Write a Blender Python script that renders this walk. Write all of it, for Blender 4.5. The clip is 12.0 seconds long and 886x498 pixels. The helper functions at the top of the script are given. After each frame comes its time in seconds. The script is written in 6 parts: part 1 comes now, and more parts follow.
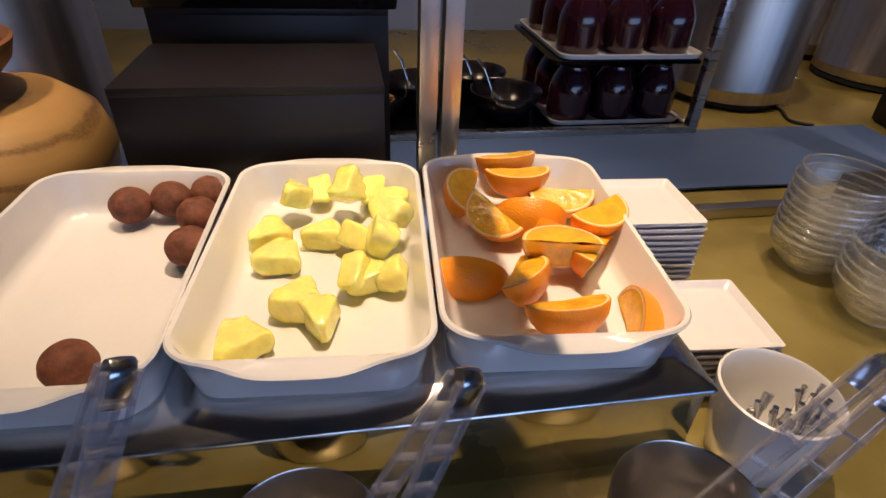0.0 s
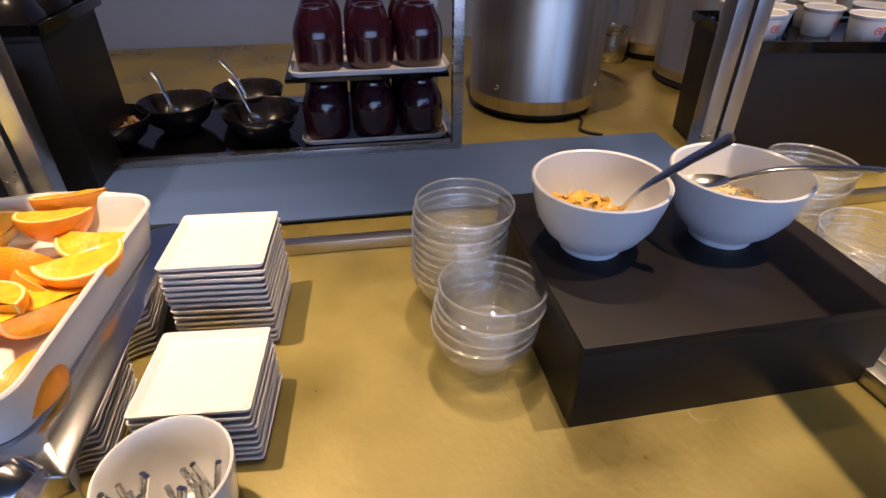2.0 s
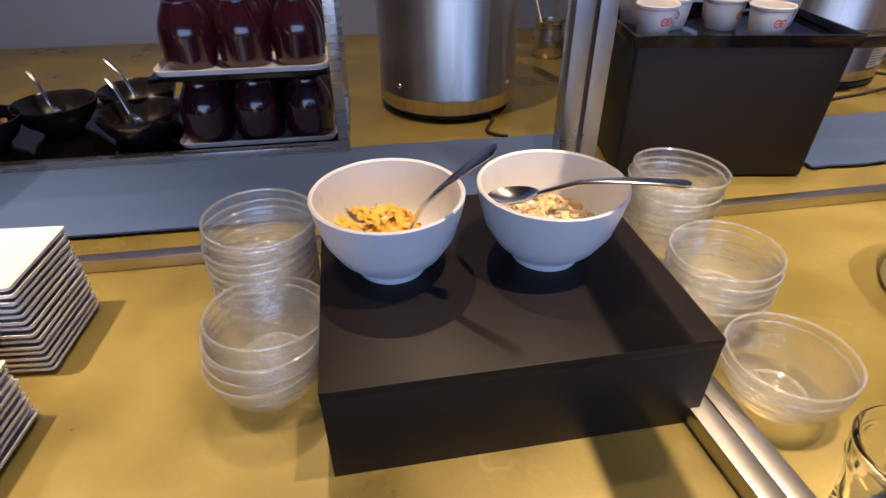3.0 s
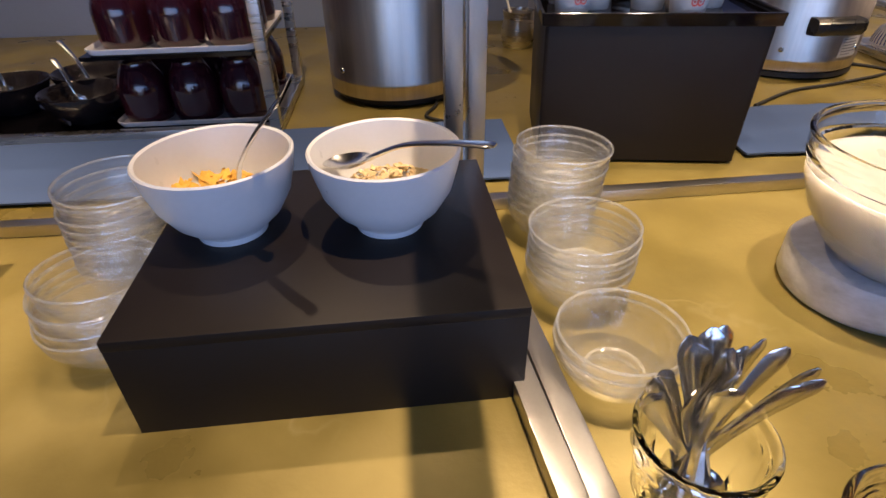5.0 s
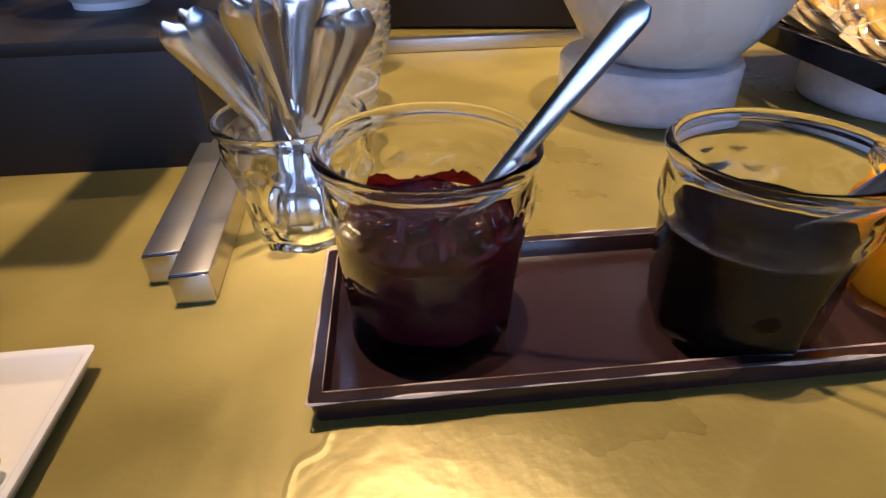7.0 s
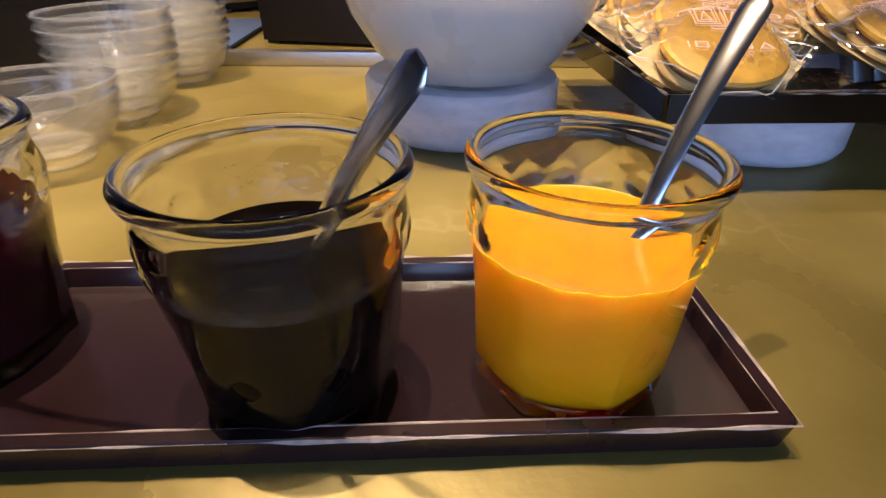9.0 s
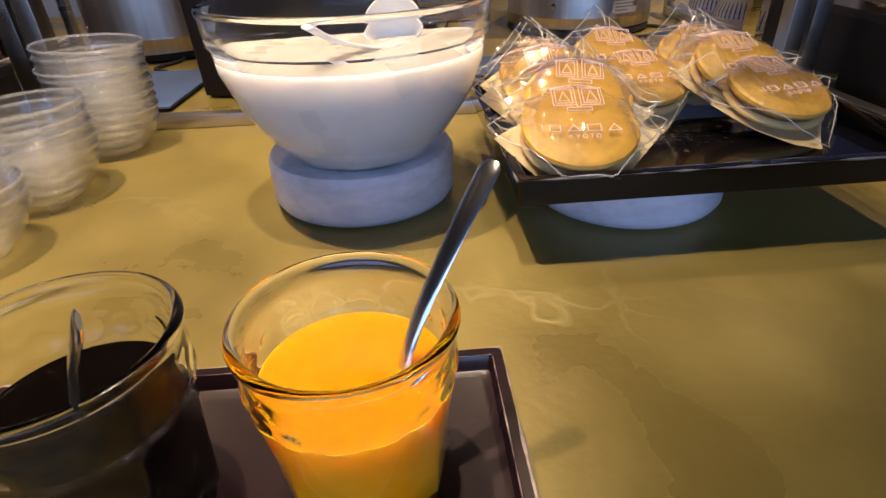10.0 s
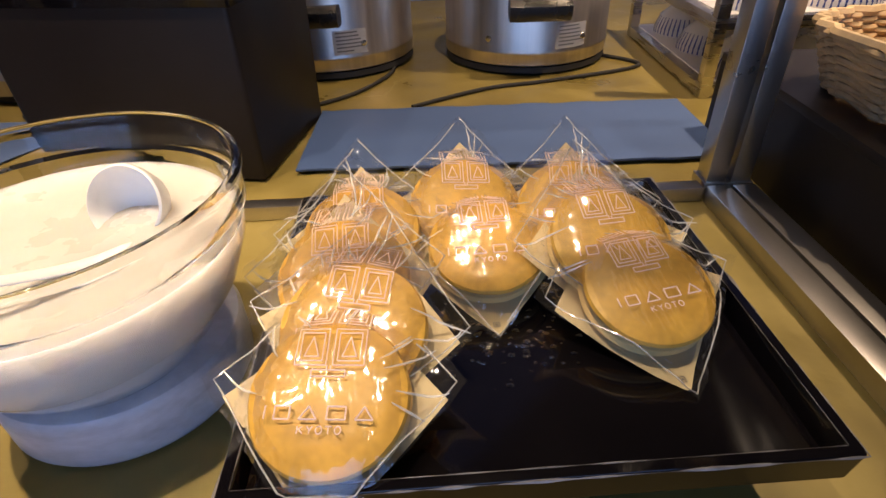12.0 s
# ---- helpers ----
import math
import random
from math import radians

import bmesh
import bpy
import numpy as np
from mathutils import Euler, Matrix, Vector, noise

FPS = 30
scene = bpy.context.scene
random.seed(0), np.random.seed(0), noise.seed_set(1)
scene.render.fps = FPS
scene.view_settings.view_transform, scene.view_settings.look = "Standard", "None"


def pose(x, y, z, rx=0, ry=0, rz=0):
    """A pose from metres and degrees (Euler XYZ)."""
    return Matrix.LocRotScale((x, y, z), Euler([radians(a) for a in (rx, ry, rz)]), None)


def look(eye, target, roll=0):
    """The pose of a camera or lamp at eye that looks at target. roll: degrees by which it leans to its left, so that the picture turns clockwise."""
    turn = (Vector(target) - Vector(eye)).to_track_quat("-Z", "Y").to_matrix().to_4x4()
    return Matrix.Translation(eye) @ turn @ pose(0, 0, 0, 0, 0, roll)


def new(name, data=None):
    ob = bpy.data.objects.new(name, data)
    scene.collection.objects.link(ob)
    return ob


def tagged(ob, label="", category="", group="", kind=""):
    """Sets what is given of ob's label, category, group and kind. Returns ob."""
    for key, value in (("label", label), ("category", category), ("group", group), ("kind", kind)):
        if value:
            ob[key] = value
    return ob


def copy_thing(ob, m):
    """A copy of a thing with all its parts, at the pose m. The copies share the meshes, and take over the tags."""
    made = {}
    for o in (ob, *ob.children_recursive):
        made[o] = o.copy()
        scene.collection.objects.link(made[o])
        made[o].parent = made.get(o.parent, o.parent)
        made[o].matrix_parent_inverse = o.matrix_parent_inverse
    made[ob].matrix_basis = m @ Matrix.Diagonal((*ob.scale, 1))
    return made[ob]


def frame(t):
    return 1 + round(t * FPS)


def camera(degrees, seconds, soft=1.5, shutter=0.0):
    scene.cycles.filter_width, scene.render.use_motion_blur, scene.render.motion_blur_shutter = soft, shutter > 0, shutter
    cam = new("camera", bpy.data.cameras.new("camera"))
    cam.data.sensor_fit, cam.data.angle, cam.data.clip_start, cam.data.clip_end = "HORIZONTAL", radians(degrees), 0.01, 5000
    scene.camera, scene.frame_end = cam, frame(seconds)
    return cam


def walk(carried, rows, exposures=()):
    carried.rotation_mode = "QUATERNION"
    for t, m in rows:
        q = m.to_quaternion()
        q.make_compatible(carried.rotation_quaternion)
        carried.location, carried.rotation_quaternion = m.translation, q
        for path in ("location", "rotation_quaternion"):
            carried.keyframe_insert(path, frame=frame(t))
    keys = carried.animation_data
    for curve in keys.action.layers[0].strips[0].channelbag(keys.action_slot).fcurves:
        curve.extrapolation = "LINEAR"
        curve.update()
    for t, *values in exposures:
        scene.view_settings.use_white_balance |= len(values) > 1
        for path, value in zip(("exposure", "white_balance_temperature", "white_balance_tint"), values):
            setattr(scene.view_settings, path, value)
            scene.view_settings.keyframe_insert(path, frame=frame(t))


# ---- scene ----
cam = camera(78.0, 12.0)
PATH = [
    (0, (-0.099, 0.106, 1.399), (0.211, 1.725, 0.266), 2.7),
    (0.5, (0.065, 0.112, 1.399), (0.387, 1.742, 0.285), 1.1),
    (1, (0.221, 0.109, 1.405), (0.529, 1.742, 0.293), 0.5),
    (1.5, (0.337, 0.104, 1.417), (0.636, 1.735, 0.298), 0.7),
    (2, (0.488, 0.09, 1.418), (0.755, 1.723, 0.294), 0.2),
    (2.5, (0.669, 0.111, 1.418), (0.91, 1.742, 0.284), -0.2),
    (3, (0.758, 0.128, 1.399), (0.99, 1.758, 0.264), -0.4),
    (4.8, (0.934, 0.105, 1.382), (1.094, 1.738, 0.237), -0.6),
    (5, (0.974, 0.087, 1.358), (1.095, 1.736, 0.234), -1.1),
    (5.5, (1.025, 0.066, 1.295), (1.119, 1.726, 0.184), -1.2),
    (6, (1.127, 0.017, 1.198), (1.21, 1.683, 0.094), -1.4),
    (6.5, (1.205, -0.05, 1.142), (1.294, 1.594, 0.008), -0.4),
    (7, (1.287, -0.043, 1.135), (1.359, 1.609, 0.009), -1.5),
    (7.2, (1.325, -0.043, 1.138), (1.378, 1.602, 0.002), -2.1),
    (8.8, (1.514, 0.002, 1.096), (1.539, 1.71, 0.056), 0.9),
    (9, (1.535, 0.003, 1.1), (1.573, 1.711, 0.06), 0.9),
    (9.5, (1.574, 0.024, 1.109), (1.65, 1.714, 0.041), 3.5),
    (10, (1.647, 0.01, 1.174), (1.666, 1.72, 0.136), -2.4),
    (10.5, (1.703, 0.068, 1.306), (1.733, 1.698, 0.148), -1.8),
    (11, (1.767, 0.144, 1.329), (1.788, 1.773, 0.168), -2.0),
    (11.5, (1.837, 0.22, 1.295), (1.825, 1.853, 0.14), -3.3),
    (12, (1.859, 0.248, 1.287), (1.842, 1.882, 0.134), -2.2),
]
walk(cam, [(t, look(e, g, r)) for t, e, g, r in PATH], ((0.0, -0.55), (1.0, -0.3), (2.0, 0.0), (3.0, 0.15), (5.0, 0.08), (7.0, 0.2), (9.0, 0.18), (10.0, 0.03), (10.5, -0.2), (11.0, -0.25), (11.5, -0.15), (12.0, -0.1)))

# ---- light ----
world = bpy.data.worlds.new("world")
scene.world = world
world.use_nodes = True
wn = world.node_tree.nodes
sky = wn.new("ShaderNodeTexSky")
sky.sky_type, sky.sun_disc, sky.sun_elevation, sky.sun_rotation = "NISHITA", False, radians(35), radians(180)
world.node_tree.links.new(sky.outputs[0], wn["Background"].inputs[0])
wn["Background"].inputs[1].default_value = 0.08


def lamp(kind, name, energy, colour, eye, target, **kw):
    data = bpy.data.lights.new(name, kind)
    data.energy, data.color = energy, colour
    if kind == "SPOT":
        data.spot_size, data.spot_blend, data.shadow_soft_size = radians(kw["cone"]), 0.95, 0.014
    else:
        data.shape, data.size, data.size_y = "RECTANGLE", kw["size"], kw["size_y"]
    ob = new(name, data)
    ob.matrix_world = look(eye, target)
    return ob


WARM, SOFT = (1.0, 0.735, 0.505), (1.0, 0.79, 0.59)
for lx, ly, tx, ty, energy, cone in ((-0.9, 0.7, -0.9, 0.8, 110, 53), (0.02, 0.66, 0.02, 0.66, 185, 46), (0.42, 0.45, 0.46, 0.52, 46, 33), (1.2, 0.45, 1.25, 0.58, 146, 53), (1.57, 0.4, 1.6, 0.58, 90, 47), (2.28, 0.7, 2.28, 0.8, 34, 42), (2.9, 0.7, 2.9, 0.75, 60, 53)):
    lamp("SPOT", "ceiling_spot", energy, WARM if lx < 1.4 else SOFT, (lx, ly, 2.6), (tx, ty, 0.9), cone=cone)
# second row, added to brighten what stands at the back
for lx, energy in ((-0.5, 60), (0.75, 66), (1.95, 52), (2.8, 165)):
    lamp("SPOT", "ceiling_spot", energy, WARM, (lx, 1.2, 2.6), (lx, 1.45, 0.9), cone=90)
lamp("AREA", "window_light", 68, (0.21, 0.42, 1.0), (1.6, -3.15, 1.6), (1.6, 0, 1.3), size=4.6, size_y=1.5)
scene.cycles.transparent_max_bounces = 48

# ---- materials ----


def nodes_of(name):
    m = bpy.data.materials.new(name)
    m.use_nodes = True
    nt = m.node_tree
    return m, nt, nt.nodes["Principled BSDF"]


def noise_node(nt, scale, detail=4.0, vec=None):
    n = nt.nodes.new("ShaderNodeTexNoise")
    n.inputs["Scale"].default_value, n.inputs["Detail"].default_value = scale, detail
    if vec:
        nt.links.new(vec, n.inputs["Vector"])
    return n


def ramp(nt, fac, stops):
    r = nt.nodes.new("ShaderNodeValToRGB")
    r.color_ramp.elements[0].position, r.color_ramp.elements[1].position = stops[0][0], stops[-1][0]
    r.color_ramp.elements[0].color, r.color_ramp.elements[1].color = (*stops[0][1], 1), (*stops[-1][1], 1)
    for p, c in stops[1:-1]:
        r.color_ramp.elements.new(p).color = (*c, 1)
    nt.links.new(fac, r.inputs[0])
    return r


def pm(name, col, rough=0.5, metal=0.0, var=0.12, scale=12.0, fine=180.0, bump=0.05, coat=0.0, stretch=None, rvar=0.12, sss=0.0, spec=0.5, depth=0.01, tint=(1.0, 0.6, 0.4)):
    """A painted or solid surface: colour that varies at two scales, uneven gloss, fine relief."""
    m, nt, b = nodes_of(name)
    co = nt.nodes.new("ShaderNodeTexCoord")
    vec = co.outputs["Object"]
    if stretch:
        mp = nt.nodes.new("ShaderNodeMapping")
        mp.inputs["Scale"].default_value = stretch
        nt.links.new(vec, mp.inputs[0])
        vec = mp.outputs[0]
    big, small = noise_node(nt, scale, 5, vec), noise_node(nt, fine, 3, vec)
    mix = nt.nodes.new("ShaderNodeMath")
    mix.operation = "MULTIPLY_ADD"
    nt.links.new(small.outputs[0], mix.inputs[0])
    mix.inputs[1].default_value = 0.35
    nt.links.new(big.outputs[0], mix.inputs[2])
    r = ramp(nt, mix.outputs[0], [(0.42, [c * (1 - var) for c in col]), (0.92, [min(1, c * (1 + var)) for c in col])])
    nt.links.new(r.outputs[0], b.inputs["Base Color"])
    mr = nt.nodes.new("ShaderNodeMapRange")
    nt.links.new(big.outputs[0], mr.inputs[0])
    mr.inputs[1].default_value, mr.inputs[2].default_value = 0.3, 0.7
    mr.inputs[3].default_value, mr.inputs[4].default_value = max(0.02, rough - rvar * rough), rough + rvar * rough
    nt.links.new(mr.outputs[0], b.inputs["Roughness"])
    b.inputs["Metallic"].default_value = metal
    b.inputs["Coat Weight"].default_value = coat
    b.inputs["Coat Roughness"].default_value = 0.08
    b.inputs["Specular IOR Level"].default_value = spec
    if sss:
        b.inputs["Subsurface Weight"].default_value, b.inputs["Subsurface Scale"].default_value = sss, depth
        b.inputs["Subsurface Radius"].default_value = tint
    if bump:
        bp = nt.nodes.new("ShaderNodeBump")
        bp.inputs["Strength"].default_value, bp.inputs["Distance"].default_value = bump, 0.002
        nt.links.new(small.outputs[0], bp.inputs["Height"])
        nt.links.new(bp.outputs[0], b.inputs["Normal"])
    return m


def counter_material():
    """Olive-gold lacquer with hairline cracks, dull worn flakes and a soft sheen."""
    m, nt, b = nodes_of("gold_lacquer")
    co = nt.nodes.new("ShaderNodeTexCoord")
    vec = co.outputs["Object"]
    warp = noise_node(nt, 5, 4, vec)
    addv = nt.nodes.new("ShaderNodeVectorMath")
    addv.operation = "MULTIPLY_ADD"
    nt.links.new(warp.outputs["Color"], addv.inputs[0])
    addv.inputs[1].default_value = (0.35, 0.35, 0.35)
    nt.links.new(vec, addv.inputs[2])
    vor = nt.nodes.new("ShaderNodeTexVoronoi")
    vor.feature = "DISTANCE_TO_EDGE"
    vor.inputs["Scale"].default_value = 4.5
    nt.links.new(addv.outputs[0], vor.inputs["Vector"])
    patch = noise_node(nt, 2.3, 3, vec)
    big, small = noise_node(nt, 6, 6, vec), noise_node(nt, 90, 4, vec)
    crack = nt.nodes.new("ShaderNodeMapRange")
    nt.links.new(vor.outputs["Distance"], crack.inputs[0])
    crack.inputs[1].default_value, crack.inputs[2].default_value = 0.0, 0.026
    crack.inputs[3].default_value, crack.inputs[4].default_value = 1.0, 0.0
    gate = nt.nodes.new("ShaderNodeMapRange")
    nt.links.new(patch.outputs[0], gate.inputs[0])
    gate.inputs[1].default_value, gate.inputs[2].default_value = 0.54, 0.68
    lines = nt.nodes.new("ShaderNodeMath")
    lines.operation = "MULTIPLY"
    nt.links.new(crack.outputs[0], lines.inputs[0])
    nt.links.new(gate.outputs[0], lines.inputs[1])
    base = ramp(nt, big.outputs[0], [(0.3, (0.205, 0.155, 0.04)), (0.55, (0.29, 0.224, 0.062)), (0.75, (0.365, 0.288, 0.09))])
    mixc = nt.nodes.new("ShaderNodeMix")
    mixc.data_type = "RGBA"
    nt.links.new(lines.outputs[0], mixc.inputs["Factor"])
    nt.links.new(base.outputs[0], mixc.inputs[6])
    mixc.inputs[7].default_value = (0.36, 0.29, 0.11, 1)
    grime, speck = noise_node(nt, 3.1, 7, addv.outputs[0]), noise_node(nt, 34, 5, vec)
    gsum = nt.nodes.new("ShaderNodeMath")
    gsum.operation = "MULTIPLY_ADD"
    nt.links.new(speck.outputs[0], gsum.inputs[0])
    gsum.inputs[1].default_value = 0.22
    nt.links.new(grime.outputs[0], gsum.inputs[2])
    gfac = nt.nodes.new("ShaderNodeMapRange")
    nt.links.new(gsum.outputs[0], gfac.inputs[0])
    gfac.inputs[1].default_value, gfac.inputs[2].default_value, gfac.inputs[3].default_value, gfac.inputs[4].default_value = 0.66, 0.9, 0.0, 0.32
    worn = nt.nodes.new("ShaderNodeMix")
    worn.data_type = "RGBA"
    nt.links.new(gfac.outputs[0], worn.inputs["Factor"])
    nt.links.new(mixc.outputs[2], worn.inputs[6])
    worn.inputs[7].default_value = (0.13, 0.1, 0.055, 1)
    nt.links.new(worn.outputs[2], b.inputs["Base Color"])
    rr = nt.nodes.new("ShaderNodeMapRange")
    nt.links.new(big.outputs[0], rr.inputs[0])
    rr.inputs[1].default_value, rr.inputs[2].default_value, rr.inputs[3].default_value, rr.inputs[4].default_value = 0.32, 0.66, 0.25, 0.5
    nt.links.new(rr.outputs[0], b.inputs["Roughness"])
    b.inputs["Metallic"].default_value = 0.3
    hsum = nt.nodes.new("ShaderNodeMath")
    hsum.operation = "MULTIPLY_ADD"
    nt.links.new(lines.outputs[0], hsum.inputs[0])
    hsum.inputs[1].default_value = 0.9
    nt.links.new(small.outputs[0], hsum.inputs[2])
    h2 = nt.nodes.new("ShaderNodeMath")
    h2.operation = "MULTIPLY_ADD"
    nt.links.new(big.outputs[0], h2.inputs[0])
    h2.inputs[1].default_value = 3.0
    nt.links.new(hsum.outputs[0], h2.inputs[2])
    bp = nt.nodes.new("ShaderNodeBump")
    bp.inputs["Strength"].default_value, bp.inputs["Distance"].default_value = 0.12, 0.003
    nt.links.new(h2.outputs[0], bp.inputs["Height"])
    nt.links.new(bp.outputs[0], b.inputs["Normal"])
    return m


def clear_material(name, tint=(0.94, 0.96, 0.95), low=0.05, high=0.75, power=3.0, rough=0.02, bump=0.0, bscale=60.0, haze=0.0, haze_col=(0.8, 0.8, 0.8), streak=None):
    """Clear glass, plastic or film: see-through with a sheen that grows to the rim."""
    m = bpy.data.materials.new(name)
    m.use_nodes = True
    nt = m.node_tree
    nt.nodes.remove(nt.nodes["Principled BSDF"])
    out = nt.nodes["Material Output"]
    tr, gl, lw = nt.nodes.new("ShaderNodeBsdfTransparent"), nt.nodes.new("ShaderNodeBsdfGlossy"), nt.nodes.new("ShaderNodeLayerWeight")
    tr.inputs[0].default_value = (*tint, 1)
    gl.inputs["Roughness"].default_value = rough
    gl.inputs["Color"].default_value = (1, 1, 1, 1)
    pw = nt.nodes.new("ShaderNodeMath")
    pw.operation = "POWER"
    nt.links.new(lw.outputs["Facing"], pw.inputs[0])
    pw.inputs[1].default_value = power
    mr = nt.nodes.new("ShaderNodeMapRange")
    nt.links.new(pw.outputs[0], mr.inputs[0])
    mr.inputs[3].default_value, mr.inputs[4].default_value = low, high
    mx = nt.nodes.new("ShaderNodeMixShader")
    nt.links.new(mr.outputs[0], mx.inputs[0])
    first = tr.outputs[0]
    if haze:
        df, hz = nt.nodes.new("ShaderNodeBsdfDiffuse"), nt.nodes.new("ShaderNodeMixShader")
        df.inputs[0].default_value = (*haze_col, 1)
        hz.inputs[0].default_value = haze
        nt.links.new(first, hz.inputs[1])
        nt.links.new(df.outputs[0], hz.inputs[2])
        first = hz.outputs[0]
    nt.links.new(first, mx.inputs[1])
    nt.links.new(gl.outputs[0], mx.inputs[2])
    if bump:
        co = nt.nodes.new("ShaderNodeTexCoord")
        vec = co.outputs["Object"]
        if streak:
            mp = nt.nodes.new("ShaderNodeMapping")
            mp.inputs["Scale"].default_value, mp.inputs["Rotation"].default_value = streak, (0, 0, 0.6)
            nt.links.new(vec, mp.inputs[0])
            vec = mp.outputs[0]
        n = noise_node(nt, bscale, 3, vec)
        bp = nt.nodes.new("ShaderNodeBump")
        bp.inputs["Strength"].default_value, bp.inputs["Distance"].default_value = bump, 0.005 if streak else 0.004
        nt.links.new(n.outputs[0], bp.inputs["Height"])
        nt.links.new(bp.outputs[0], gl.inputs["Normal"])
        nt.links.new(bp.outputs[0], lw.inputs["Normal"])
    nt.links.new(mx.outputs[0], out.inputs[0])
    return m


def solid_glass(name, rough=0.0):
    """Thick clear glass that bends what is seen through it."""
    m, nt, b = nodes_of(name)
    b.inputs["Base Color"].default_value = (0.985, 0.992, 0.988, 1)
    b.inputs["Transmission Weight"].default_value = 1.0
    b.inputs["IOR"].default_value = 1.32
    b.inputs["Roughness"].default_value = rough
    co = nt.nodes.new("ShaderNodeTexCoord")
    n = noise_node(nt, 70, 2, co.outputs["Object"])
    bp = nt.nodes.new("ShaderNodeBump")
    bp.inputs["Strength"].default_value, bp.inputs["Distance"].default_value = 0.1, 0.0015
    nt.links.new(n.outputs[0], bp.inputs["Height"])
    nt.links.new(bp.outputs[0], b.inputs["Normal"])
    return m


def wood_material(name, a, c, scale=9.0):
    m, nt, b = nodes_of(name)
    co = nt.nodes.new("ShaderNodeTexCoord")
    mp = nt.nodes.new("ShaderNodeMapping")
    mp.inputs["Scale"].default_value = (1.0, 1.0, 2.2)
    nt.links.new(co.outputs["Object"], mp.inputs[0])
    w = nt.nodes.new("ShaderNodeTexWave")
    w.wave_type, w.rings_direction = "RINGS", "Y"
    w.inputs["Scale"].default_value, w.inputs["Distortion"].default_value, w.inputs["Detail"].default_value, w.inputs["Detail Scale"].default_value = scale, 5.0, 3.0, 1.2
    nt.links.new(mp.outputs[0], w.inputs["Vector"])
    fine = noise_node(nt, 160, 3, mp.outputs[0])
    mx = nt.nodes.new("ShaderNodeMath")
    mx.operation = "MULTIPLY_ADD"
    nt.links.new(fine.outputs[0], mx.inputs[0])
    mx.inputs[1].default_value = 0.25
    nt.links.new(w.outputs["Color"], mx.inputs[2])
    r = ramp(nt, mx.outputs[0], [(0.05, c), (0.3, a), (1.1, [x * 1.15 for x in a])])
    nt.links.new(r.outputs[0], b.inputs["Base Color"])
    b.inputs["Roughness"].default_value = 0.42
    return m


